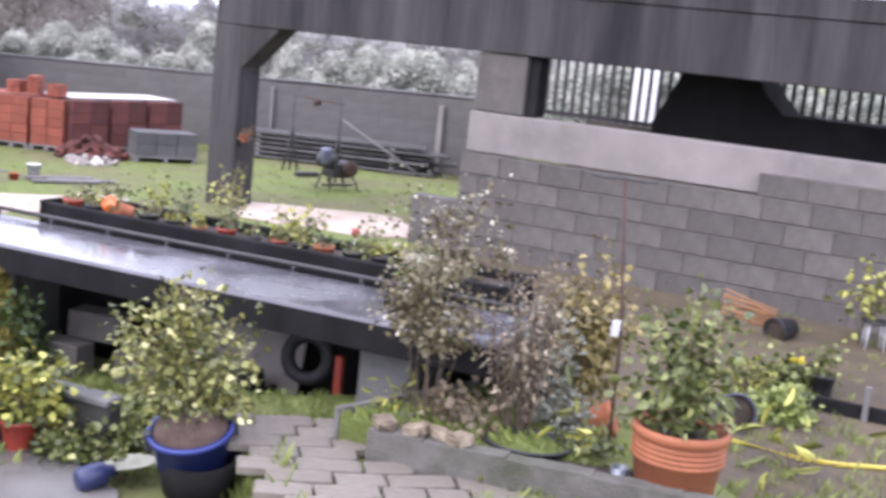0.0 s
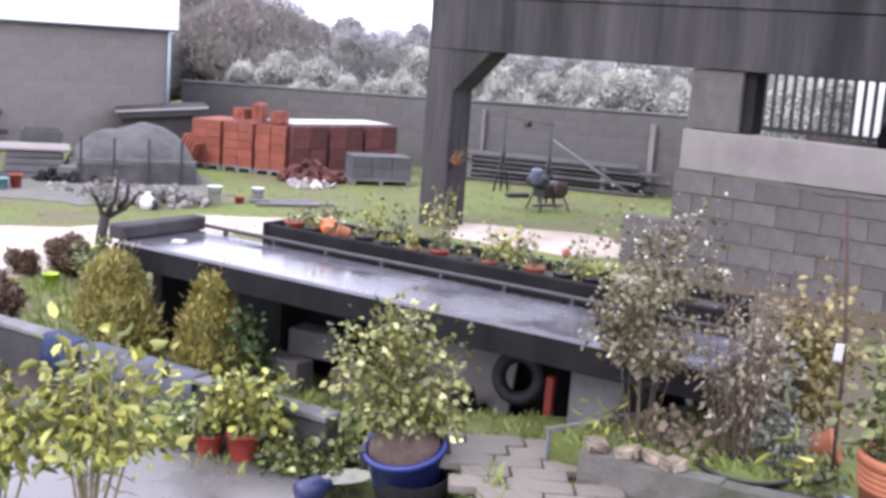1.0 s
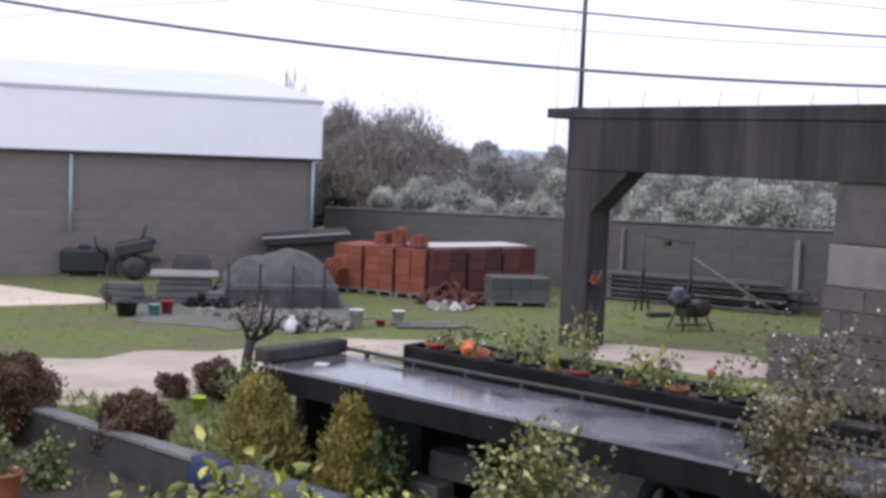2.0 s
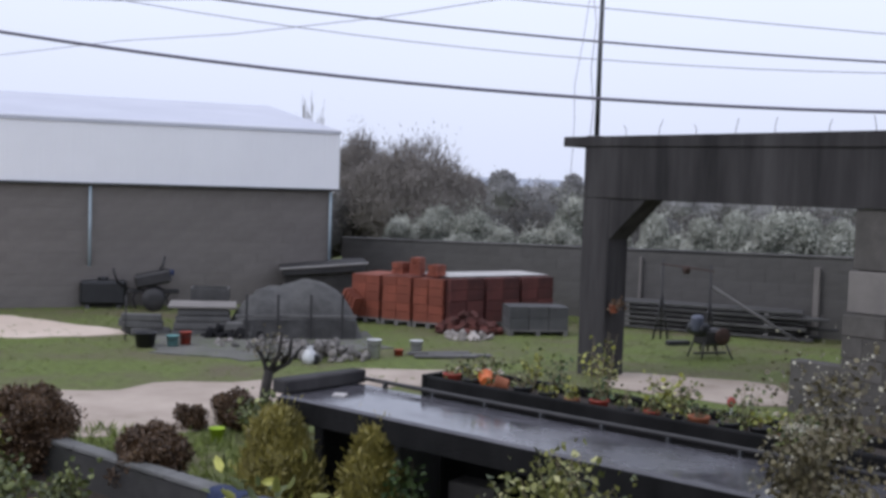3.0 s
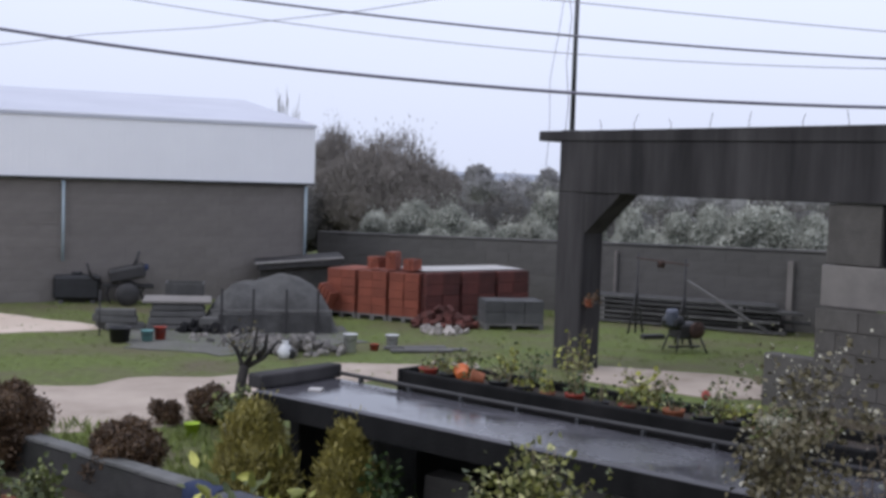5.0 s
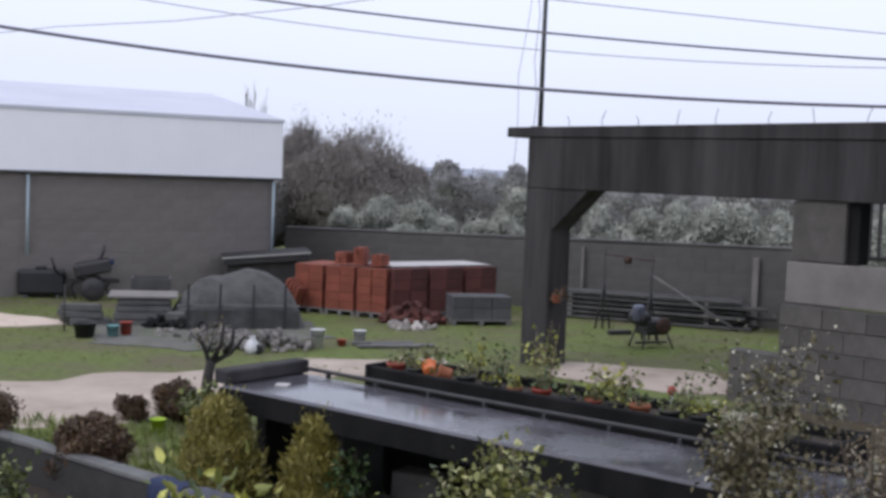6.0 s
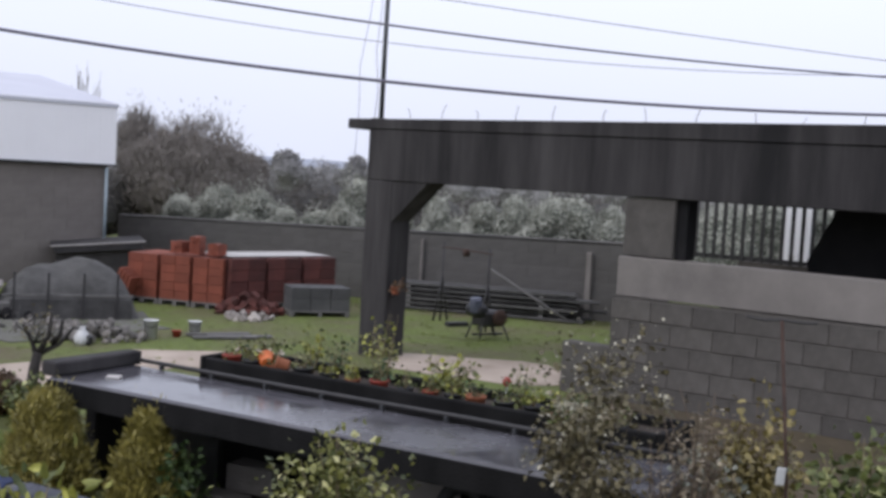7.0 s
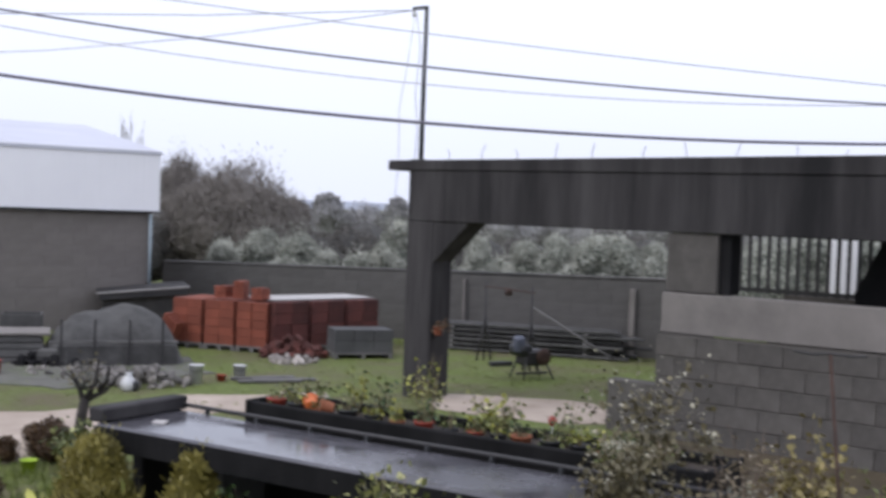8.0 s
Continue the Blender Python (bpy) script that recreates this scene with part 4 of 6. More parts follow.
def cable(a, b, c, r, label):
    """A hanging cable: the parabola through three points, carried on past both ends."""
    a, b, c = Vector(a), Vector(b), Vector(c)
    pts = []
    tm = (b.x - a.x) / (c.x - a.x)
    for i in range(49):
        t = -1.2 + 3.6 * i / 48
        la = (t - tm) * (t - 1) / (tm * 1.0)
        lb = t * (t - 1) / (tm * (tm - 1))
        lc = t * (t - tm) / (1 - tm)
        pts.append(a * la + b * lb + c * lc)
    me_v, me_f = tube_data(pts, r, r, 6)
    ob = part("overhead_cable", mesh_of("overhead_cable", me_v, me_f, M_CABLE), M_CABLE)
    return tagged(ob, label, "cable", "overhead cables")


cable((-4.11, 11.00, 3.73), (-0.46, 11.00, 3.39), (4.07, 11.00, 3.26), 0.016, "thick grey overhead cable sagging across the yard")
cable((-2.73, 12.50, 4.34), (1.53, 12.50, 4.00), (4.60, 12.50, 3.88), 0.012, "grey overhead cable above the carport roof")
cable((-3.84, 14.00, 4.48), (-0.60, 14.00, 4.12), (5.16, 14.00, 3.92), 0.005, "thin pale overhead wire")
top_ = pole.matrix_basis @ Vector((-0.2, 0, 2.0))
wa = Vector((-6.69, 24.00, 5.09))
tagged(tube("overhead_cable", [wa + (wa - top_) * 0.8, wa + (wa - top_) * 0.4, wa, wa.lerp(top_, 0.33) + Vector((0, 0, -0.12)), wa.lerp(top_, 0.66) + Vector((0, 0, -0.12)), top_], 0.008, 0.006, M_CABLE, None, 6), "thin overhead wire fixed to the pole top", "cable", "overhead cables")
wb = top_ + Vector((-14.0, 1.0, 0.1))
tagged(tube("overhead_cable", [wb, wb.lerp(top_, 0.3) + Vector((0, 0, -0.34)), wb.lerp(top_, 0.55) + Vector((0, 0, -0.38)), wb.lerp(top_, 0.8) + Vector((0, 0, -0.22)), top_], 0.007, 0.006, M_CABLE, None, 6), "thin overhead wire fixed to the pole top", "cable", "overhead cables")
cable((1.96, 15.50, 4.79), (3.72, 15.50, 4.68), (5.69, 15.50, 4.57), 0.006, "thin overhead wire leaving the pole")

# ---- yard: brick pallets, concrete ware, implement ----
def pallet(x, y, turn, w, d, h, label, name="brick_pallet", bl=0.29, bh=0.148, bd=0.14, material=None, ragged=0.0, seed=0, category="brick pallet", group="brick pallets"):
    rng = random.Random(seed)
    t = thing(name, pose(x, y, 0, 0, 0, turn), label, category, group)
    pal = part("pallet", box(0, w, 0, d, 0.07, 0.1), M_WOODGREY, t)
    for k in range(3):
        part("runner", box(w * k * 0.46, w * k * 0.46 + 0.07, 0, d, 0, 0.068), M_WOODGREY, t)
    rows_ = max(1, int(round((h - 0.1) / bh)))
    nx, ny = max(1, int(round(w / bl))), max(1, int(round(d / bd)))
    v, f = [], []
    for r in range(rows_):
        for i in range(nx):
            for j in range(ny):
                if 0 < i < nx - 1 and 0 < j < ny - 1 and r < rows_ - 1:
                    continue
                if r == rows_ - 1 and rng.random() < ragged:
                    continue
                g = 0.006
                o = [rng.uniform(-0.006, 0.006) for _ in range(2)]
                x0, x1 = i * w / nx + g + o[0], (i + 1) * w / nx - g + o[0]
                y0, y1 = j * d / ny + g + o[1], (j + 1) * d / ny - g + o[1]
                z0, z1 = 0.1 + r * bh, 0.1 + (r + 1) * bh - 0.006
                b = len(v)
                v += [(x0, y0, z0), (x1, y0, z0), (x1, y1, z0), (x0, y1, z0), (x0, y0, z1), (x1, y0, z1), (x1, y1, z1), (x0, y1, z1)]
                f += [(b, b + 3, b + 2, b + 1), (b + 4, b + 5, b + 6, b + 7), (b, b + 1, b + 5, b + 4), (b + 1, b + 2, b + 6, b + 5), (b + 2, b + 3, b + 7, b + 6), (b + 3, b, b + 4, b + 7)]
    m = material or M_BRICK
    ob = part("brickwork", mesh_of("brickwork", v, f, m), m, t)
    ob["kind"] = "stuff"
    return t


ta = math.degrees(math.atan2(-0.8, 1.58))
LB = "pallet of stacked orange hollow clay bricks on the grass"
for k in range(3):
    pallet(-1.62 + 0.545 * k, 20.62 - 0.275 * k, ta, 0.56, 0.95, (0.90, 0.90, 0.88)[k], LB, seed=60 + k, ragged=0.05)
tb = math.degrees(math.atan2(1.3, 1.96))
# shade on this row's fronts and openings is painted as darker brick
for k in range(3):
    pallet(0.10 + 0.63 * k, 19.78 + 0.42 * k, tb, 0.70, 0.95, 0.86, "pallet of hollow bricks painted dark red for shade, under a pale sheet", seed=70 + k, ragged=0.0, material=M_BRICK_SHADE, bh=0.19)
sh = thing("cover_sheet", pose(0.05, 19.95, 0.868, 0, 0, tb), "pale plastic sheet laid over the brick pallets", "cover sheet")
part("sheet", box(0.05, 2.2, 0.05, 0.9, 0, 0.012, 0.003, None, 0.006), M_SLAT, sh)
rng = random.Random(8)
for k, (x, y, z, w, h) in enumerate([(-0.92, 20.42, 0.87, 0.22, 0.28), (-0.60, 20.28, 0.87, 0.18, 0.34), (-0.30, 20.12, 0.87, 0.20, 0.30)]):
    b = thing("brick_bundle", pose(x, y, z, 0, 0, ta + rng.uniform(-8, 8)), "small bundle of orange bricks piled on a pallet", "brick bundle", "brick bundles")
    bm = bmesh.new()
    for q in range(4):
        for r in range(max(1, int(h / 0.1))):
            add_box(bm, q * w / 4 + 0.004, (q + 1) * w / 4 - 0.004, 0, 0.28, r * 0.1, r * 0.1 + 0.094, 0, None, 0.006)
    ob = part("brickwork", bm, M_BRICK, b)
    ob["kind"] = "stuff"
lb = thing("leaning_brick_row", pose(-1.95, 20.35, 0, 0, 0, ta), "row of orange bricks leaning against the pallets", "bricks")
for q in range(4):
    part("brick", box(0, 0.05, 0, 0.28, 0, 0.62 - 0.05 * q, 0.004, pose(0.08 * q, 0.05, 0.02, 0, 22, 0)), M_BRICK, lb)
lb2 = thing("broken_brick_heap", pose(0.42, 19.45, 0), "heap of broken dark red bricks before the pallets", "brick heap")
rng = random.Random(31)
bm = bmesh.new()
for q in range(90):
    a, r = rng.uniform(0, 6.28), 0.52 * math.sqrt(rng.random())
    z = 0.42 * (1 - r / 0.56) * rng.random()
    add_box(bm, -0.07, 0.07, -0.05, 0.05, -0.03, 0.05, 0, pose(r * math.cos(a), r * math.sin(a) * 0.6, z + 0.03, rng.uniform(0, 60), rng.uniform(0, 60), rng.uniform(0, 360)), 0.012)
ob = part("brick_rubble", bm, mat("dark_red_brick", (0.07, 0.024, 0.019), (0.15, 0.045, 0.034), 5.0, 0.9, 0.3, rnd=0.3, island=True), lb2)
ob["kind"] = "stuff"
M_HEAPBLOCK = mat("dark_grey_block", (0.075, 0.074, 0.075), (0.125, 0.122, 0.122), 2.5, 0.9, 0.3, rnd=0.18, island=True)
GP = "pallet of grey concrete blocks beside the brick pallets"
pallet(1.08, 19.30, 10, 1.0, 0.6, 0.50, GP, "block_pallet", 0.39, 0.19, 0.2, M_HEAPBLOCK, seed=81, category="block pallet", group="block pallets")

M_OLDBOARD = mat("old_dark_board", (0.06, 0.057, 0.055), (0.13, 0.125, 0.12), 4.0, 0.85, 0.3, rnd=0.3)
# long boards piled along the perimeter wall
rng = random.Random(12)
bp_ = thing("board_pile", pose(2.75, 21.1, 0, 0, 0, -24), "pile of long weathered grey boards along the wall", "board pile")
for r in range(6):
    for c in range(3):
        part("board", box(0, 3.6 + rng.uniform(-.2, .3), 0, 0.17, 0, 0.045, 0.004, pose(rng.uniform(-.2, .2), c * 0.2 + rng.uniform(-.02, .02), 0.02 + r * 0.085, 0, 0, rng.uniform(-1.5, 1.5))), M_OLDBOARD, bp_)
    if r < 5:
        part("bearer", box(0.5, 0.58, 0, 0.6, 0.065 + r * 0.085, 0.104 + r * 0.085), M_WOODGREY, bp_)
        part("bearer", box(2.9, 2.98, 0, 0.6, 0.065 + r * 0.085, 0.104 + r * 0.085), M_WOODGREY, bp_)

# heap of grey gravel behind a row of stakes
M_HEAP = mat("dark_gravel", (0.075, 0.073, 0.07), (0.125, 0.121, 0.116), 5.0, 0.95, 1.0, (0.065, 0.062, 0.06), fine=22)
gh = thing("gravel_heap", pose(-2.38, 18.75, 0, 0, 0, 10), "rounded heap of grey gravel behind iron stakes", "gravel heap")
hv, hf = [], []
HN = 44
for i in range(HN + 1):
    for j in range(HN + 1):
        x, y = 2.3 * (i / HN - 0.5), 1.5 * (j / HN - 0.5)
        q = max(0.0, 1 - (abs(x) / 1.06) ** 4.0) ** 0.9 * max(0.0, 1 - (abs(y) / 0.72) ** 2.4) ** 0.7
        z = 0.79 * q * (1 + 0.22 * noise.noise(Vector((x * 1.6, y * 1.6, 3)))) + 0.03 * noise.noise(Vector((x * 7, y * 7, 1))) * q
        hv.append((x, y, z - 0.02 + 0.07 * x * q))
for i in range(HN):
    for j in range(HN):
        a = i * (HN + 1) + j
        hf.append((a, a + HN + 1, a + HN + 2, a + 1))
gm = mesh_of("gravel", hv, hf, M_HEAP)
for q in gm.polygons:
    q.use_smooth = True
part("gravel", gm, M_HEAP, gh)
fe = thing("stake_fence", pose(-3.05, 17.86, 0, 0, 0, 12), "row of dark iron stakes with a grey rail before the gravel", "fence")
for x_ in (0.05, 0.52, 1.02, 1.50):
    part("stake", box(x_, x_ + 0.035, -0.08, -0.045, 0, 0.70, 0.004), M_IRON, fe)
part("rail", box(-0.1, 1.75, -0.042, -0.012, 0.34, 0.38, 0.004), M_WOODGREY, fe)
part("board", box(0.02, 1.75, -0.01, 0.015, 0.02, 0.30, 0.004), M_OLDBOARD, fe, "dark weathered kick board")

# pile of slabs and boxes beside the heap
fs = thing("flat_slab_stack", pose(-4.15, 18.0, 0, 0, 0, 10), "stack of flat grey concrete slabs with a pale top", "slab stack")
for r in range(4):
    part("slab", box(0.03 * r, 0.92 - 0.02 * r, 0, 0.75, r * 0.105, r * 0.105 + 0.095, 0.012, None, 0.008), M_GREYSTACK, fs)
part("top_slab", box(-0.06, 0.98, -0.04, 0.8, 0.42, 0.465, 0.01, None, 0.006), M_RENDER, fs, "pale slab lying on top")
kb = thing("kerb_pile", pose(-4.85, 17.9, 0, 0, 0, 18), "low pile of grey kerb stones on the grass", "kerb pile")
krng = random.Random(19)
for k in range(9):
    part("kerb_stone", box(-0.3, 0.3, -0.06, 0.06, 0, 0.11, 0.015, pose(0.35 + krng.uniform(-.15, .15), 0.12 * (k % 4), 0.11 * (k // 4), 0, 0, krng.uniform(-14, 14))), M_GREYSTACK, kb)
kd = thing("kerb_pile", pose(-3.3, 17.95, 0, 0, 0, -4), "short low pile of grey kerb stones", "kerb pile")
for k in range(5):
    part("kerb_stone", box(-0.22, 0.22, -0.06, 0.06, 0, 0.12, 0.015, pose(0.2, 0.13 * (k % 3), 0.12 * (k // 3), 0, 0, krng.uniform(-10, 10))), M_GREYSTACK, kd)
gc = thing("crate", pose(-4.15, 19.3, 0, 0, 0, 8), "dark grey crate behind the slabs", "crate")
for z_ in (0.0, 0.21, 0.42):
    part("board", box(0, 0.62, 0, 0.03, z_, z_ + 0.19, 0.006), M_OLDBOARD, gc)
    part("board", box(0, 0.62, 0.47, 0.5, z_, z_ + 0.19, 0.006), M_OLDBOARD, gc)
for x_ in (0.0, 0.59):
    part("end_board", box(x_, x_ + 0.03, 0.031, 0.469, 0, 0.61, 0.006), M_OLDBOARD, gc)

# old seed drill and a tank by the barn wall
tk = thing("water_tank", pose(-6.45, 21.2, 0, 0, 0, 14), "dark square tank on the grass by the barn", "tank")
part("tank", box(-0.1, 0.72, 0, 0.6, 0.06, 0.50, 0.05), M_BLACK, tk)
part("lid", lathe([(0.10, 0), (0.10, 0.05), (0.0, 0.055)], 14), M_BLACK, tk, "", pose(0.3, 0.3, 0.5))
for x_ in (0.0, 0.55):
    part("runner", box(x_, x_ + 0.08, 0, 0.6, 0, 0.058), M_OLDBOARD, tk)
cu = thing("seed_drill", pose(-5.35, 21.35, 0, 0, 0, 12), "dark rusty farm machine parked by the barn wall", "farm machine")
part("frame", box(-0.35, 0.55, -0.05, 0.05, 0.30, 0.38, 0.01), M_IRON, cu)
part("hopper", box(-0.12, 0.52, -0.25, 0.25, 0.42, 0.66, 0.04, pose(0, 0, 0, 0, -12, 0)), M_IRON, cu, "tilted dark steel hopper")
part("chute", box(0.36, 0.62, -0.2, 0.2, 0.50, 0.58, 0.015, pose(0, 0, 0, 0, -16, 0)), M_NAVY, cu)
tube("lever", [(0.18, 0, 0.66), (0.24, 0, 0.80), (0.28, 0.02, 0.97)], 0.035, 0.025, M_IRON, cu, 6)
tube("drawbar", [(-0.3, 0, 0.34), (-0.55, 0, 0.5), (-0.62, 0, 0.74)], 0.03, 0.025, M_IRON, cu, 6)
for k in range(4):
    tube("tine", [(-0.2 + k * 0.2, 0, 0.36), (-0.28 + k * 0.2, 0.05, 0.2), (-0.2 + k * 0.2, 0.02, 0.0)], 0.025, 0.014, M_IRON, cu, 6)
for s in (-0.32, 0.32):
    part("wheel", lathe([(0.05, -0.03), (0.19, -0.03), (0.21, 0.0), (0.19, 0.03), (0.05, 0.03)], 18), M_IRON, cu, "", pose(0.1, s, 0.21, 90, 0, 0))
sk0 = tagged(tube("iron_stake", [(-4.66, 17.3, -0.02), (-4.66, 17.3, 0.68)], 0.014, 0.012, M_IRON, None, 6), "dark iron stake standing in the grass", "stake")

# swing frame, leaning pole, cart
sw = thing("hoist_frame", pose(3.85, 18.9, 0, 0, 0, -68), "thin dark steel hoist frame standing on the grass", "frame")
for s in (-0.68, 0.68):
    tube("leg", [(s, -0.14, 0), (s, 0.0, 0.78)], 0.018, 0.016, M_IRON, sw, 6)
    tube("leg", [(s, 0.14, 0), (s, 0.0, 0.78)], 0.018, 0.016, M_IRON, sw, 6)
    tube("upright", [(s, 0, 0.0), (s, 0, 1.33)], 0.017, 0.017, M_IRON, sw, 6)
tube("top_bar", [(-0.75, 0, 1.24), (0.75, 0, 1.24)], 0.013, 0.013, M_RUST, sw, 6)
part("pulley", lathe([(0.0, -0.03), (0.07, -0.03), (0.05, 0), (0.07, 0.03), (0.0, 0.03)], 12), M_RUST, sw, "", pose(0, 0, 1.2, 90, 0, 0))
lp = tagged(tube("leaning_pole", [(4.12, 18.30, 1.01), (5.15, 17.20, 0.34)], 0.025, 0.02, M_WOODGREY, None, 6), "pale grey pole leaning from the frame to the grass", "pole")
ct = thing("old_engine", pose(3.86, 17.45, 0, 0, 0, 20), "dark old engine with a grey-blue drum on steel legs", "engine")
part("body", box(-0.10, 0.30, -0.16, 0.16, 0.20, 0.44, 0.035), M_IRON, ct)
part("tank", lathe([(0.0, -0.16), (0.09, -0.16), (0.10, -0.14), (0.10, 0.14), (0.09, 0.16), (0.0, 0.16)], 18), M_BLACK, ct, "", pose(-0.10, 0, 0.44, 90, 0, 12))
part("drum", lathe([(0.0, 0.0), (0.09, 0.0), (0.095, 0.02), (0.092, 0.2), (0.08, 0.22), (0.0, 0.225)], 16), mat("grey_blue_steel", (0.09, 0.10, 0.14), (0.15, 0.16, 0.20), 4, 0.7, 0.05), ct, "grey-blue steel drum", pose(-0.14, -0.04, 0.42, 8, -10, 0))
part("flywheel", lathe([(0.03, -0.02), (0.12, -0.02), (0.13, 0.0), (0.12, 0.02), (0.03, 0.02)], 18), M_RUST, ct, "", pose(0.2, -0.185, 0.34, 90, 0, 0))
for x_ in (-0.08, 0.27):
    for y_ in (-0.14, 0.14):
        tube("leg", [(x_, y_, 0.26), (x_ * 1.5 - 0.03, y_ * 1.4, 0.0)], 0.016, 0.014, M_IRON, ct, 6)
part("skid", box(-0.16, 0.38, -0.02, 0.02, 0.06, 0.09, 0.004), M_IRON, ct)
part("silencer", box(-0.62, -0.26, -0.06, 0.06, 0.20, 0.27, 0.01), M_IRON, ct)


# ---- yard litter ----
def bucket(x, y, r, h, material, label, name="bucket", z=0.0, tilt=0.0, group="", turn=0.0, handle=True):
    t = thing(name, pose(x, y, z, tilt, 0, turn), label, "bucket" if name == "bucket" else "pot", group)
    part("body", lathe([(r * 0.78, 0), (r * 0.98, h * 0.97), (r * 1.05, h * 0.97), (r * 1.05, h), (r * 0.94, h), (r * 0.76, h * 0.1), (0, h * 0.1)], 20), material, t)
    if handle:
        tube("handle", [(r, 0, h * 0.9), (r * 0.7, -r * 0.7, h * 0.72), (0, -r * 1.05, h * 0.62), (-r * 0.7, -r * 0.7, h * 0.72), (-r, 0, h * 0.9)], 0.006, 0.006, M_STEEL, t, 5)
    return t


bucket(-0.95, 16.44, 0.10, 0.26, M_WHITE, "white plastic bucket standing on the grass", group="white buckets")
bucket(-0.38, 16.98, 0.095, 0.19, M_WHITE, "short white plastic bucket standing on the grass", group="white buckets")
bucket(-4.23, 16.77, 0.16, 0.21, M_BLACK, "black tub standing on the grass", handle=False)
bucket(-3.86, 16.85, 0.09, 0.17, mat("teal_plastic", (0.16, 0.36, 0.36), (0.24, 0.45, 0.44), 3, 0.5, 0.05), "pale teal bucket on the grass")
bucket(-3.72, 17.05, 0.09, 0.20, M_REDPOT, "red bucket on the grass")
bucket(-0.62, 16.7, 0.07, 0.09, M_REDPOT, "small red pot lying on the grass", name="pot", handle=False)
bucket(-2.08, 10.95, 0.075, 0.13, mat("lime_plastic", (0.42, 0.62, 0.02), (0.5, 0.7, 0.05), 3, 0.5, 0.05), "lime green plastic pot on the grass", name="pot", handle=False)
bucket(-1.78, 11.0, 0.04, 0.11, M_WHITE, "small white plastic cup on the grass", name="pot", handle=False)


def rubble(x, y, rx, ry, h, count, size, material, label, seed, name="rubble_heap"):
    rng = random.Random(seed)
    bm = bmesh.new()
    for _ in range(count):
        a, k = rng.uniform(0, 6.28), math.sqrt(rng.random())
        r = bmesh.ops.create_icosphere(bm, subdivisions=1, radius=1.0)
        s = size * rng.uniform(0.5, 1.4)
        m = pose(rx * k * math.cos(a), ry * k * math.sin(a), h * (1 - k) * rng.random() + s * 0.3, rng.uniform(0, 360), rng.uniform(0, 360), rng.uniform(0, 360)) @ Matrix.Diagonal((s * rng.uniform(.7, 1.4), s, s * rng.uniform(.4, .8), 1))
        for v in r["verts"]:
            v.co *= rng.uniform(0.75, 1.2)
        bmesh.ops.transform(bm, matrix=m, verts=r["verts"])
    t = thing(name, pose(x, y, 0), label, "rubble heap")
    ob = part("stone_rubble", bm, material, t)
    ob["kind"] = "stuff"


M_RUB = mat("mixed_rubble", (0.10, 0.095, 0.09), (0.34, 0.31, 0.28), 1.5, 0.9, 0.4, rnd=0.5, island=True)
rubble(-1.55, 16.2, 0.55, 0.35, 0.30, 70, 0.075, M_RUB, "heap of grey rubble and scrap on the grass", 5)
rubble(0.35, 18.7, 0.42, 0.2, 0.12, 34, 0.07, mat("pale_rubble", (0.3, 0.26, 0.23), (0.55, 0.5, 0.46), 2, 0.9, 0.3, rnd=0.3, island=True), "low heap of pale stones before the brick pallets", 6)
rubble(-2.5, 17.2, 0.8, 0.5, 0.10, 60, 0.06, M_RUB, "scattered grey rubble on gravel", 7)
rubble(-3.2, 18.0, 0.5, 0.2, 0.22, 30, 0.09, M_DARKIN, "heap of dark scrap before the slabs", 8)
for i, (x, y, tn) in enumerate([(0.05, 16.6, 12), (0.25, 16.75, 8), (-0.05, 16.9, 15)]):
    pl = thing("plank", pose(x, y, 0.012, 0, 0, tn), "weathered grey plank lying on the grass", "plank", "planks on the grass")
    part("board", box(-0.45, 0.45, -0.05, 0.05, 0, 0.035, 0.004), M_WOODGREY, pl)
sc = thing("scrap_bag", pose(-1.77, 15.75, 0), "white and black plastic bag of scrap on the ground", "bag")
bm = lathe([(0.08, 0), (0.11, 0.08), (0.075, 0.17), (0.03, 0.21), (0.05, 0.24)], 10)
for v in bm.verts:
    v.co += Vector((random.uniform(-.015, .015), random.uniform(-.015, .015), random.uniform(-.01, .01)))
part("bag", bm, M_WHITE, sc)
part("dark_fold", box(0.05, 0.13, -0.08, 0.06, 0, 0.13, 0.02, None, 0.01), M_BLACK, sc)

# ---- young gnarled tree and shrubs by the track ----
M_WETBARK = mat("wet_dark_bark", (0.022, 0.018, 0.016), (0.055, 0.046, 0.04), 14.0, 0.8, 0.6)
gt = thing("fruit_tree", pose(-1.72, 11.6, 0), "small pruned fruit tree with a bent dark trunk", "tree")
tube("trunk", [(-0.06, 0, -0.03), (-0.03, 0, 0.2), (-0.01, 0, 0.40), (0.02, 0, 0.58)], 0.06, 0.048, M_WETBARK, gt, 8)
for a, b in (((0.01, 0, 0.55), (0.34, 0.05, 0.82)), ((0.01, 0, 0.52), (-0.13, 0.02, 0.84)), ((0.02, 0, 0.56), (0.15, -0.08, 0.97)), ((0.14, 0.02, 0.66), (0.24, -0.05, 0.90))):
    tube("limb", [a, Vector(a).lerp(Vector(b), 0.5) + Vector((0.03, 0, -0.03)), b], 0.034, 0.014, M_WETBARK, gt, 6)
plant(gt, 0.70, 1.02, 0.30, 0.26, 9, 90, 0.04, L_MIX, M_WETBARK, 77, stem_r=0.008, from_z=0.66, shape="egg", stem="twig_mass", low=0)


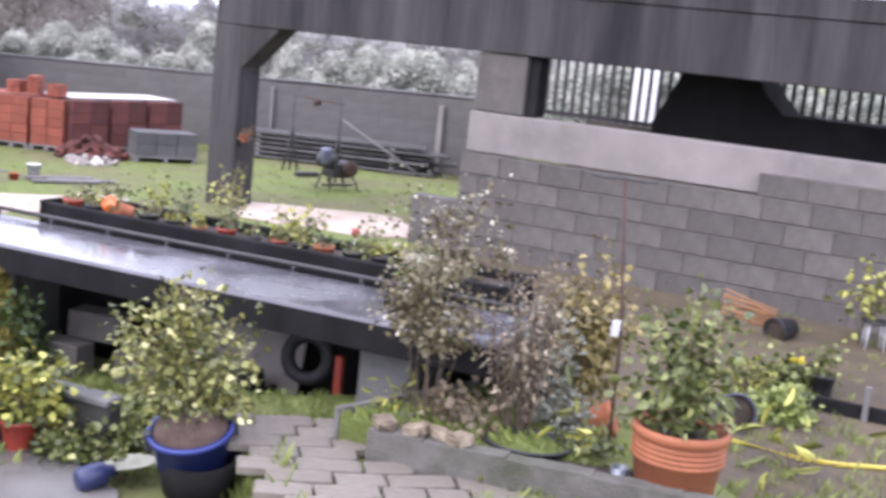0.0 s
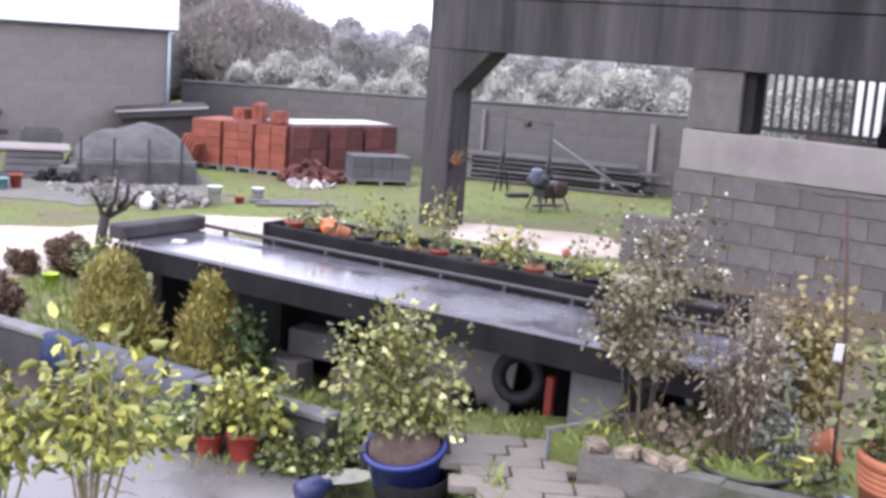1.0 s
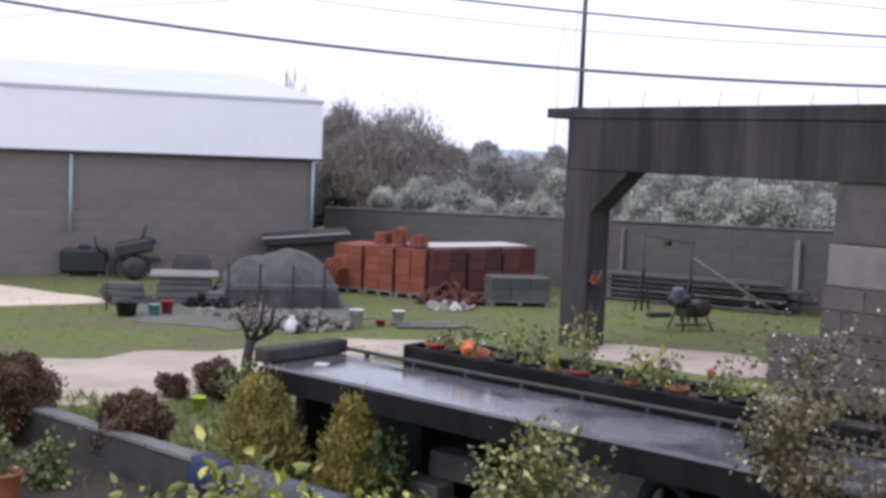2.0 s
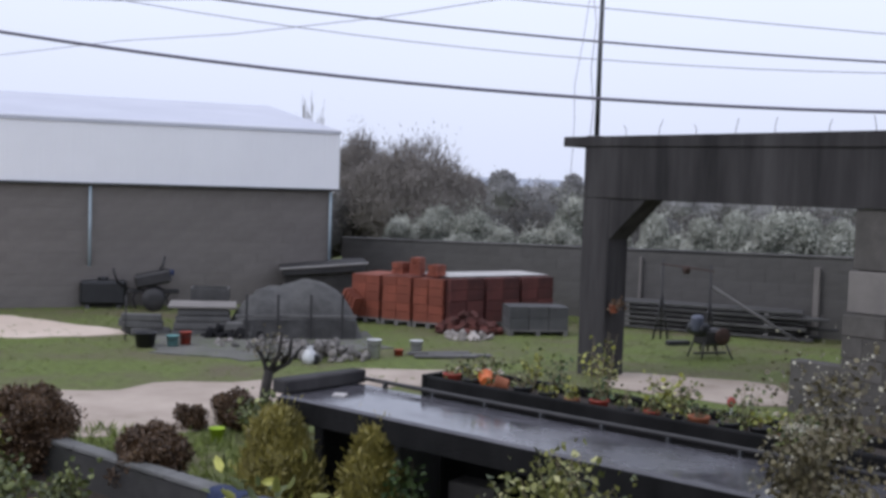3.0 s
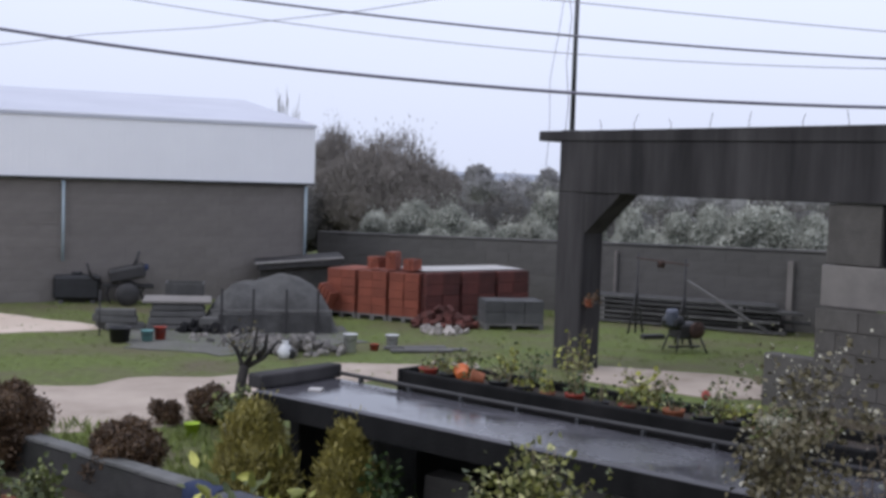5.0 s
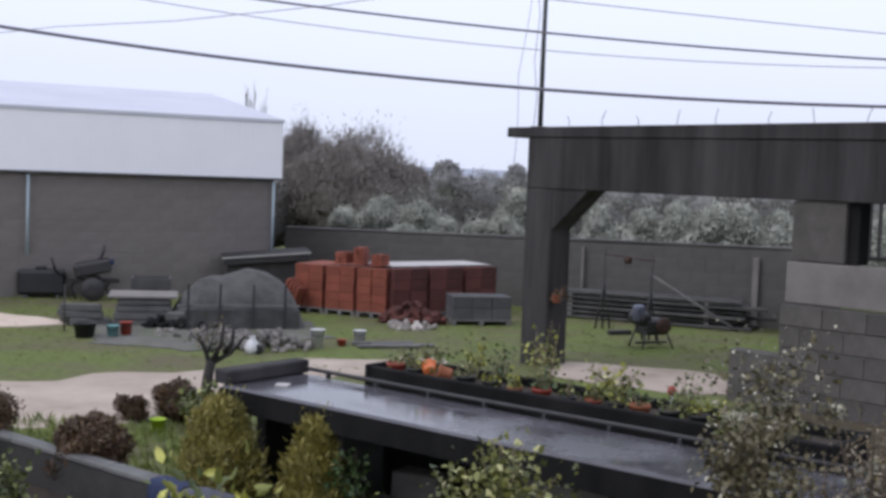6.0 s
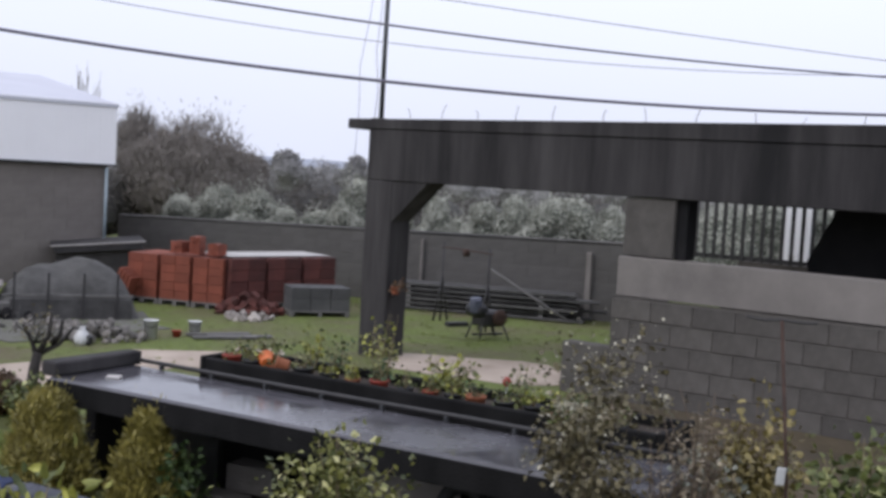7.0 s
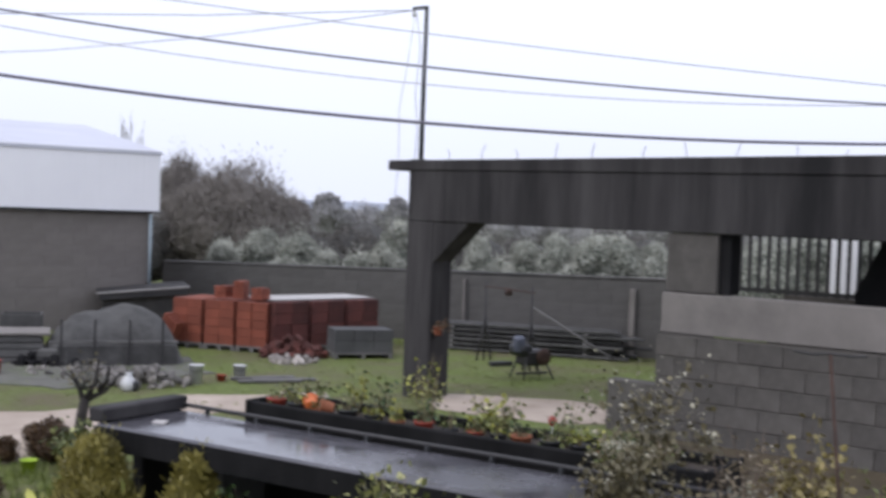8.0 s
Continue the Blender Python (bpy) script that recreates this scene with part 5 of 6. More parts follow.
def bush(x, y, h, r, n_leaf, leaf, lmat, seed, label, shape="dome", stems=26, smat=None, group="", stem_r=0.008, z=0.0, base=0.03, slim=0.45, cat="shrub", low=0.1, ry=None, name="shrub", droop=0.3, inner=0.35, spread=0.35, core=0.0):
    t = thing(name, pose(x, y, z), label, cat, group)
    plant(t, base, h, r, ry or r, stems, n_leaf, leaf, lmat, smat or M_TWIG, seed, stem_r=stem_r, shape=shape, from_z=0.0, slim=slim, low=low, droop=droop, inner=inner, spread=spread, core=core)
    return t


def soft_shrub(x, y, h, r, lmat, seed, label, cat, group="", cone=False, n=14, per=1500, leaf=0.03, slim=0.3, up=0.3, fuzz=0.16, z=0.0):
    """A dense shrub of overlapping soft lobes: rounded, or drawn up into a loose cone."""
    t = thing("shrub", pose(x, y, z), label, cat, group)
    rng = random.Random(seed)
    tube("stem", [(0, 0, -0.03), (0.01, 0, h * 0.4), (0, 0.01, h * 0.8)], 0.022, 0.008, M_BARK, t, 6)
    lobes = [(0, 0, h * 0.45, r * (0.55 if cone else 0.82), h * 0.46)]
    for k in range(n):
        a = 2.4 * k + rng.uniform(-.4, .4)
        e = (k + 0.5) / n
        if cone:
            q, lr = r * rng.uniform(0.5, 0.95) * (1 - e) ** 0.6, r * (0.42 - 0.2 * e)
            hz = lr * rng.uniform(1.2, 1.7)
        else:
            q, lr = r * 0.66 * math.sqrt(max(0.0, 1 - (2 * e - 1) ** 2)), r * rng.uniform(0.34, 0.48)
            hz = lr * rng.uniform(0.8, 1.0)
        lobes.append((q * math.cos(a), q * math.sin(a), min(h * (0.10 + 0.88 * e), h - hz * 0.85), lr, hz))
    puffs(t, lobes, per, leaf, lmat, seed, slim, up, fuzz)
    return t


RD = "rounded rust-brown clipped shrub behind the garden wall"
soft_shrub(-3.32, 9.55, 0.70, 0.33, L_RUST, 101, RD, "shrub", "rust shrubs")
soft_shrub(-2.20, 8.95, 0.54, 0.27, L_RUST, 102, RD, "shrub", "rust shrubs")
soft_shrub(-2.0, 11.5, 0.36, 0.24, L_RUST, 103, "low red-brown shrub under the fruit tree", "shrub", n=7, per=500)
soft_shrub(-2.42, 11.45, 0.22, 0.16, L_RUST, 104, "low red-brown shrub beside the track", "shrub", n=6, per=400)
bush(-1.62, 11.1, 0.45, 0.25, 900, 0.05, L_GREEN, 105, "low green shrub under the fruit tree", stems=16)
TH = "golden brown conical conifer before the bench"
soft_shrub(-1.17, 8.45, 0.76, 0.29, L_CONIFER, 111, TH, "conifer", "conifers", True, 26, 900, 0.055, 0.11, 1.0, 0.36)
soft_shrub(-0.46, 8.05, 0.74, 0.22, L_CONIFER, 112, TH, "conifer", "conifers", True, 22, 800, 0.055, 0.11, 1.0, 0.36)
bush(-0.22, 8.0, 0.62, 0.16, 900, 0.05, L_DEEP, 113, "dark green shrub beside the bench leg", "egg", 18)
bush(-3.5, 8.9, 0.62, 0.2, 700, 0.05, L_YELLOW, 114, "bright yellow-green shrub by the garden wall", "egg", 14)
bush(-3.3, 8.5, 0.45, 0.2, 700, 0.05, L_GREEN, 115, "small green shrub by the garden wall", "egg", 14)

# ---- cloths over the low wall ----
def cloth(name, s0, s1, front, back, material, label, seed):
    """A cloth hung over the wall's coping, rippled, 6 mm thick."""
    rng = random.Random(seed)
    prof = [(-0.80, 0.345 - front), (-0.795, 0.24), (-0.79, 0.325), (-0.77, 0.35), (-0.705, 0.354), (-0.64, 0.35), (-0.62, 0.325), (-0.616, 0.345 - back)]
    n = 22
    v, f = [], []
    ph = [rng.uniform(0, 6) for _ in range(3)]
    for layer in (0, 1):
        for i in range(n + 1):
            s = s0 + (s1 - s0) * i / n
            for k, (d, z) in enumerate(prof):
                hang = 1.0 if k in (0, 7) else (0.5 if k in (1, 6) else 0.1)
                w = 0.018 * math.sin(s * 31 + ph[0]) + 0.012 * math.sin(s * 57 + ph[1])
                sgn = -1 if k < 4 else 1
                zz = z + (0.03 * math.sin(s * 9 + ph[2]) if k in (0, 7) else 0)
                off = -0.006 * layer
                v.append((s, d + sgn * (abs(w) * hang + off), zz + off * (0.5 if 2 < k < 5 else 0)))
    m = len(prof)
    tot = (n + 1) * m
    for i in range(n):
        for k in range(m - 1):
            a = i * m + k
            f.append((a, a + 1, a + m + 1, a + m))
            f.append((tot + a, tot + a + m, tot + a + m + 1, tot + a + 1))
    for i in range(n):
        for k in (0, m - 1):
            a = i * m + k
            f.append((a, a + m, tot + a + m, tot + a))
    me = mesh_of(name, v, f, material)
    for q in me.polygons:
        q.use_smooth = True
    ob = part(name, me, material)
    ob.matrix_basis = BM
    return tagged(ob, label, "cloth")


cloth("towel", 0.17, 0.50, 0.24, 0.16, M_NAVY, "dark blue towel hung over the garden wall", 1)
cloth("blanket", 0.58, 1.58, 0.29, 0.16, M_CLOTH, "worn grey-blue blanket hung over the garden wall", 2)


# ---- pots ----
def pot_body(parent, r, h, material, rings=0, name="pot", m=None, label="", soil=True):
    prof = [(r * 0.72, 0.0), (r * 0.74, 0.01)]
    if rings:
        zb = h * 0.62
        prof.append((r * 0.90, zb))
        for k in range(rings):
            z = zb + (h * 0.24) * k / rings
            prof += [(r * 0.955, z + 0.004), (r * 0.955, z + h * 0.045), (r * 0.92, z + h * 0.055)]
    prof += [(r * 0.95, h * 0.88), (r * 1.0, h * 0.89), (r * 1.0, h), (r * 0.92, h), (r * 0.88, h * 0.85), (0.0, h * 0.85)]
    pb = part(name, lathe(prof, 28), material, parent, label, m)
    if soil:
        bm = lathe([(r * 0.86, h * 0.80), (r * 0.87, h * 0.875), (r * 0.4, h * 0.90), (0.0, h * 0.905)], 20)
        part("soil", bm, M_SOIL, pb)
    return pb


def potted(x, y, r, h, pmat, top, rx, n_leaf, leaf, lmat, seed, label, z=0.0, rings=0, shape="egg", stems=10, smat=None, group="", slim=0.45, stem_r=0.007, tilt=(0, 0), low=0.2, inner=0.35, spread=0.35, foot=None, droop=0.3):
    t = thing("potted_plant", pose(x, y, z), label, "potted plant", group)
    pot_body(t, r, h, pmat, rings, m=pose(0, 0, 0, tilt[0], tilt[1], 0))
    plant(t, foot if foot else h * 0.9 + (top - h) * 0.12, top, rx, rx, stems, n_leaf, leaf, lmat, smat or M_STEM, seed, stem_r=stem_r, shape=shape, from_z=h * 0.86, slim=slim, low=low, inner=inner, spread=spread, droop=droop)
    return t


# variegated shrub in a tipped blue bucket
vs_ = thing("potted_plant", pose(0.64, 5.97, 0), "variegated yellow-green shrub in a tilted blue bucket", "potted plant")
TB = pose(0.10, 0.0, 0.035, 12, -10, 0) @ Matrix.Diagonal((1.12, 1.12, 1.12, 1))
pb = part("bucket", lathe([(0.135, 0.0), (0.15, 0.02), (0.19, 0.30), (0.20, 0.30), (0.20, 0.325), (0.18, 0.325), (0.17, 0.27), (0.0, 0.27)], 32), M_BLUE, vs_, "deep blue plastic bucket", TB)
part("soil", lathe([(0.172, 0.25), (0.176, 0.30), (0.16, 0.35), (0.10, 0.40), (0.0, 0.425)], 24), mat("dry_soil", (0.075, 0.048, 0.038), (0.15, 0.10, 0.08), 14, 0.95, 0.8), pb)
part("black_base", lathe([(0.142, -0.01), (0.158, 0.0), (0.192, 0.21), (0.180, 0.21), (0.15, 0.0), (0.0, 0.005)], 32), M_BLACK_AND_SHADE, pb, "black lower half of the bucket", pose(0, 0, -0.01, 0, 7, 0) @ Matrix.Diagonal((1.03, 1.03, 1.0, 1)))
for s in (-1, 1):
    part("lug", box(s * 0.195 - 0.02, s * 0.195 + 0.02, -0.02, 0.02, 0.24, 0.34, 0.006), M_STEEL, pb)
tube("stem", [(0.02, -0.06, 0.28), (0.03, -0.02, 0.42), (0.01, 0, 0.62), (0.03, 0.02, 0.85)], 0.017, 0.009, M_STEM, vs_, 7)
tube("stem", [(0.02, -0.06, 0.28), (-0.07, -0.02, 0.42), (-0.2, 0, 0.58), (-0.28, 0.02, 0.75)], 0.014, 0.007, M_STEM, vs_, 7)
plant(vs_, 0.40, 1.15, 0.42, 0.32, 34, 2200, 0.046, L_OLIVE, M_STEM, 201, stem_r=0.006, from_z=0.36, shape="egg", slim=0.38, spread=0.26, fork=3, low=0.25, stem="twig_mass")

# large terracotta pot with a shrub
tp = thing("potted_plant", LIFT @ pose(3.33, 5.58, 0), "green leafy shrub in a large ringed terracotta pot", "potted plant")
pot_body(tp, 0.275, 0.50, M_TERRA, 4, label="terracotta pot with raised rings below the rim")
plant(tp, 0.48, 1.30, 0.34, 0.30, 20, 950, 0.062, L_GREEN, M_STEM, 211, stem_r=0.008, from_z=0.43, shape="egg", slim=0.4, low=0.0, spread=0.3)

# citrus-like plants on the concrete floor
LM = "young shrub with long yellow-green leaves in a black pot"
potted(-0.75, 4.90, 0.13, 0.20, M_BLACK, 1.18, 0.33, 1300, 0.075, L_YELLOW, 221, LM, stems=12, group="yellow-green shrubs", slim=0.26, stem_r=0.010, low=2.5, inner=0.5, foot=0.77, droop=0.0)
potted(-1.15, 4.97, 0.13, 0.20, M_BLACK, 1.055, 0.25, 700, 0.075, L_YELLOW, 222, LM, stems=9, group="yellow-green shrubs", slim=0.26, stem_r=0.009, low=2.5, inner=0.5, foot=0.715, droop=0.0)
potted(-0.17, 6.60, 0.105, 0.19, M_REDPOT, 0.55, 0.24, 700, 0.055, L_YELLOW, 231, "small green shrub in a red plastic pot", stems=12, group="red pots")
potted(-0.37, 6.68, 0.085, 0.15, M_REDPOT, 0.40, 0.16, 300, 0.05, L_GREEN, 232, "small green plant in a red plastic pot", stems=9, group="red pots")
bush(0.34, 6.42, 0.22, 0.22, 220, 0.055, L_GREEN, 233, "low weedy green plant at the wall foot", "dome", 14)
bush(0.33, 6.2, 0.13, 0.2, 170, 0.045, L_GREEN, 234, "low weedy plant beside the blue bucket", "dome", 12)

M_JUG = mat("navy_plastic", (0.015, 0.02, 0.07), (0.03, 0.04, 0.12), 4.0, 0.4, 0.05)
potted(-2.79, 7.88, 0.12, 0.24, M_TERRA, 0.42, 0.10, 120, 0.05, L_GREEN, 236, "small green plant in a terracotta pot by the wall", stems=8)
bush(-2.67, 8.29, 0.42, 0.17, 420, 0.05, L_GREEN, 237, "small dark green shrub at the wall foot", "egg", 14)
jug = thing("watering_jug", pose(0.13, 5.96, 0.075, 0, 80, 20), "small dark blue plastic jug lying on its side", "jug")
part("body", lathe([(0.05, 0), (0.065, 0.02), (0.065, 0.14), (0.03, 0.18), (0.03, 0.2), (0.0, 0.2)], 18), M_JUG, jug)
tube("handle", [(0.06, 0, 0.05), (0.11, 0, 0.07), (0.10, 0, 0.14), (0.05, 0, 0.15)], 0.008, 0.008, M_JUG, jug, 6)
lv = thing("dry_palm_leaf", pose(0.38, 6.1, 0.05, 0, -6, 14), "pale dry leaf lying on the grass", "leaf")
lb_m = bmesh.new()
for side_ in (-1, 1):
    bmesh.ops.create_grid(lb_m, x_segments=8, y_segments=2, size=1.0, matrix=Matrix.Translation((0, 2.2 * side_, 0)))
for v in lb_m.verts:
    across = (abs(v.co.y) - 1.2) / 2 * (1 if v.co.y > 0 else -1)
    v.co = Vector((v.co.x * 0.2, across * 0.075 * (1.02 - v.co.x ** 2) * (1.3 + v.co.x * 0.5), 0.02 + 0.03 * abs(across) + 0.02 * (1 - v.co.x ** 2)))
part("blade", lb_m, mat("pale_dry_leaf", (0.24, 0.25, 0.19), (0.42, 0.42, 0.34), 9.0, 0.8, 0.2), lv)

for i, (x, y, h, r, lm) in enumerate([(0.12, 6.62, 0.22, 0.18, L_OLIVE), (0.42, 6.55, 0.30, 0.2, L_GREEN), (-0.62, 6.95, 0.22, 0.2, L_BLADE), (0.62, 6.6, 0.34, 0.18, L_OLIVE), (0.05, 6.45, 0.12, 0.12, L_GREEN)]):
    bush(x, y, h, r, 320, 0.05, lm, 240 + i, "low weedy plant at the foot of the wall", "dome", 12, group="weeds by the wall")
# ---- floor, paved path and bed ----
sheet("floor_yard", [(-6.2, 10.6), (-2.3, 7.45), (-0.9, 6.95), (0.08, 6.42), (0.34, 5.95), (0.4, 1.0), (-6.2, 1.0)], 0.028, M_SLAB, "wet grey concrete yard floor", "floor", 0.012, 9)
path = thing("pavement", LIFT @ pose(0, 0, 0), "path of pale grey paving stones sunk in the grass", "path", kind="structure")
tuft_rng = random.Random(55)

M_KERB = mat("mossy_kerb_concrete", (0.10, 0.095, 0.08), (0.18, 0.17, 0.148), 5.0, 0.9, 0.6, (0.075, 0.078, 0.05))
bed = thing("raised_bed", LIFT @ pose(1.74, 6.34, 0, 0, 0, -36), "raised bed edged with a long concrete kerb", "raised bed")
kb_ = bmesh.new()
for k in range(12):
    add_box(kb_, k * 0.165, (k + 1) * 0.165 + 0.001, 0, 0.13, -0.05, 0.205 + 0.006 * math.sin(k * 2.1), 0, None, 0.0)
bmesh.ops.remove_doubles(kb_, verts=kb_.verts, dist=0.004)
part("kerb", kb_, M_KERB, bed, "long weathered concrete kerb")
part("end_kerb", box(0.0, 0.13, 0.134, 0.50, -0.05, 0.19, 0.012, None, 0.006), M_KERB, bed)
part("soil", box(0.155, 1.85, 0.155, 0.9, -0.03, 0.16), M_SOIL, bed)
ea, eb_ = Vector((1.65, 6.67, 0.20)), Vector((2.75, 7.24, 0.20))
inv = bed.matrix_basis.inverted() @ LIFT
ea, eb_ = inv @ ea, inv @ eb_
gb = bmesh.new()
lo = [(0.155, 0.16), (ea.x, ea.y), (eb_.x, eb_.y), (1.85, 0.9), (1.85, 0.4)]
va = [gb.verts.new((x, y, 0.175)) for x, y in lo]
vb = [gb.verts.new((x, y, -0.03)) for x, y in lo]
gb.faces.new(list(reversed(va)))
for i in range(len(lo)):
    j = (i + 1) % len(lo)
    gb.faces.new((va[i], va[j], vb[j], vb[i]))
part("turf", gb, M_GRASS, bed, "grass growing on the raised bed")
ang = math.degrees(math.atan2(eb_.y - ea.y, eb_.x - ea.x))
part("edging_board", box(-0.02, (eb_ - ea).length, 0.0, 0.03, -0.2, 0.03, 0.006), M_WOODGREY, bed, "", pose(ea.x, ea.y, 0.2, 0, 0, ang))
tr_ = random.Random(66)
tv, tf = [], []
for q in range(1500):
    u, w = tr_.random(), tr_.random()
    x = (0.2 + (ea.x - 0.2) * w) * (1 - u) + (1.7 + (eb_.x - 1.7) * w) * u
    y = (0.2 + (ea.y - 0.2) * w) * (1 - u) + (0.5 + (eb_.y - 0.5) * w) * u
    a, l_ = tr_.uniform(0, 6.28), tr_.uniform(0.03, 0.08)
    b = len(tv)
    tv += [(x - 0.004, y, 0.17), (x + 0.004, y, 0.17), (x + 0.4 * l_ * math.cos(a) + 0.003, y + 0.4 * l_ * math.sin(a), 0.17 + l_ * .7), (x + l_ * 0.8 * math.cos(a), y + 0.8 * l_ * math.sin(a), 0.17 + l_)]
    tf += [(b, b + 1, b + 2), (b, b + 2, b + 3)]
gt_ = part("grass_blade", mesh_of("grass_blade", tv, tf, L_BLADE), L_BLADE, bed)
gt_["kind"] = "stuff"
for k, (x, w, tl) in enumerate([(0.07, 0.10, 8), (0.27, 0.11, -14), (0.40, 0.09, 12), (0.54, 0.10, -8)]):
    stn = thing("edge_stone", bed.matrix_basis @ pose(x, 0.07 + 0.02 * (k % 3), 0.235, 0, tl, k * 31 - 40), "rough tan stone lying on the bed's block edge", "stone", "edge stones")
    r = bmesh.new()
    bmesh.ops.create_cube(r, size=1.7)
    bmesh.ops.bevel(r, geom=list(r.edges), offset=0.28, segments=2, affect="EDGES")
    for v in r.verts:
        v.co = Vector((v.co.x * w * 0.75, v.co.y * w * 0.7, v.co.z * 0.042)) * (1 + 0.5 * noise.noise(v.co * 2.3 + Vector((k * 3.1, 0, 0))))
    part("stone", r, M_STONE, stn)
pond = thing("black_basin", LIFT @ pose(2.66, 6.14, 0.045, 0, 0, -36) @ Matrix.Diagonal((1.15, 0.95, 1, 1)), "black plastic basin sunk in the raised bed", "basin")
part("basin", lathe([(0.16, 0.0), (0.22, 0.14), (0.24, 0.15), (0.24, 0.165), (0.21, 0.16), (0.15, 0.04), (0.0, 0.03)], 24), M_BLACK, pond)

# bed plants
t = bush(1.90, 5.72, 1.62, 0.32, 2900, 0.032, L_MIX, 301, "tall brown-green shrub with pale leaf tips", "egg", 9, M_TWIG, base=0.80, low=1.45, z=0.29, inner=0.45, stem_r=0.004, spread=0.5)
bl_ = leaf_mesh("blossom", [(0.31 * math.cos(a) * k, 0.31 * math.sin(a) * k, 1.20 + 0.34 * e, math.cos(a), math.sin(a), e) for a, k, e in [(tuft_rng.uniform(0, 6.28), tuft_rng.random() ** .5, tuft_rng.uniform(-.95, 1)) for _ in range(120)]], 0.017, L_PETAL, random.Random(9), 0.5, 0.0)
bl_ob = part("blossom", bl_, L_PETAL, t, "small cream blossoms")
bl_ob["kind"] = "stuff"
bush(2.36, 5.60, 1.18, 0.28, 900, 0.042, L_DRY, 302, "dry brown twiggy shrub in the raised bed", "fan", 22, M_TWIG, base=0.1, low=0.3, slim=0.18, inner=0.3, droop=0.7, z=0.29)
for args in ((3.42, 7.15, 1.22, 0.34, 2300, 0.05, L_AUTUMN, 303, "olive-brown leafy shrub by the block wall", "egg", 28, 0.25),
             (2.95, 6.75, 0.98, 0.24, 620, 0.05, L_LILAC, 304, "pale grey-green shrub in the raised bed", "egg", 18, 0.4),
             (2.98, 6.35, 0.52, 0.15, 520, 0.038, L_LILAC, 305, "small grey-green plant in the raised bed", "dome", 16, 0.25),
             (2.1, 6.75, 0.34, 0.22, 120, 0.09, L_YELLOW, 306, "low strappy green plant in the raised bed", "dome", 14, 0.18),
             (2.35, 6.5, 0.42, 0.24, 260, 0.06, L_DRY, 307, "low dry brown plant in the raised bed", "dome", 14, 0.2),
             (3.08, 6.12, 0.42, 0.20, 40, 0.20, L_YELLOW, 308, "strappy yellow-green plant beside the big pot", "dome", 12, 0.1),
             (3.0, 6.0, 0.30, 0.16, 200, 0.06, L_GREEN, 309, "small green plant beside the stake", "dome", 10, 0.08)):
    x_, y_, h_, r_b, nl_, lf_, lm_, sd_, lb_, sh_, st_, bs_ = args
    t = bush(x_, y_, h_, r_b, nl_, lf_, lm_, sd_, lb_, sh_, st_, M_TWIG, base=bs_, low=0, slim=0.12 if lf_ > 0.08 else 0.42)
    t.matrix_basis = LIFT @ t.matrix_basis
tpl = thing("fallen_pot", LIFT @ pose(3.14, 6.42, 0.20, 70, 0, 60), "terracotta pot lying on its side in the bed", "pot")
pot_body(tpl, 0.12, 0.2, M_TERRA, 0)
bp2 = thing("pot", LIFT @ pose(3.78, 6.2, 0.0, 0, 0, 0), "terracotta pot behind the large pot", "pot")
pot_body(bp2, 0.14, 0.30, M_TERRA, 0)
tb_ = potted(3.0, 6.92, 0.08, 0.5, M_BLUE, 0.62, 0.08, 60, 0.05, L_GREEN, 320, "slim blue plastic pot with a small green plant", stems=6)
tb_.matrix_basis = LIFT @ tb_.matrix_basis
can = thing("tin_can", LIFT @ pose(3.06, 5.72, 0), "grey tin can with a white rim by the stake", "can")
part("can", lathe([(0.05, 0), (0.052, 0.01), (0.052, 0.2), (0.046, 0.2), (0.046, 0.02), (0, 0.02)], 18), mat("grey_tin", (0.16, 0.18, 0.21), (0.24, 0.26, 0.29), 5, 0.4, 0.05, metal=0.5), can)
dish = thing("saucer", LIFT @ pose(3.04, 5.52, 0.0), "white plastic saucer on the ground", "saucer")
part("saucer", lathe([(0.07, 0), (0.095, 0.03), (0.09, 0.03), (0.07, 0.008), (0, 0.008)], 20), M_WHITE, dish)

# iron stake with a hooked cross bar and a tag
sk = thing("garden_stake", LIFT @ pose(3.10, 6.0, 0), "thin rusty iron stake with a hooked cross bar", "stake")
tube("shaft", [(0.02, 0, -0.05), (0, 0, 0.9), (-0.10, 0, 1.80)], 0.011, 0.010, M_RUST, sk, 7)
tube("cross_bar", [(-0.30, 0.02, 1.81), (-0.20, 0, 1.795), (-0.1, 0, 1.80), (0.02, 0, 1.785), (0.10, -0.02, 1.79)], 0.007, 0.007, M_IRON, sk, 6)
part("tag", box(-0.09, -0.035, -0.022, -0.016, 0.885, 0.985, 0.003, pose(-0.05, 0, 0, 0, 4, 0)), M_WHITE, sk, "white plastic tag")
part("tag_clip", box(-0.07, 0.0, -0.015, 0.0, 0.965, 0.98), M_IRON, sk)

# ---- right of the bed ----
bpk = thing("fallen_pot", pose(*(6.60, 9.36, 0.10), 95, 0, -70), "black plastic pot lying on its side by the wall", "pot")
pot_body(bpk, 0.13, 0.26, M_BLACK, 0)
ck = thing("cane_bundle", pose(*(6.44, 9.83, 0.00), 0, 0, -50), "bundle of orange-brown canes by the wall", "canes")
crng = random.Random(71)
for k in range(14):
    z = 0.02 + 0.017 * k
    tube("cane", [(-0.28, crng.uniform(-.06, .06), z + 0.1 * crng.random()), (0, crng.uniform(-.03, .03), z), (0.26, crng.uniform(-.06, .06), z * 0.8)], 0.009, 0.007, mat("orange_cane", (0.30, 0.14, 0.06), (0.45, 0.24, 0.11), 8, 0.8, 0.2) if k == 0 else bpy.data.materials["orange_cane"], ck, 5)
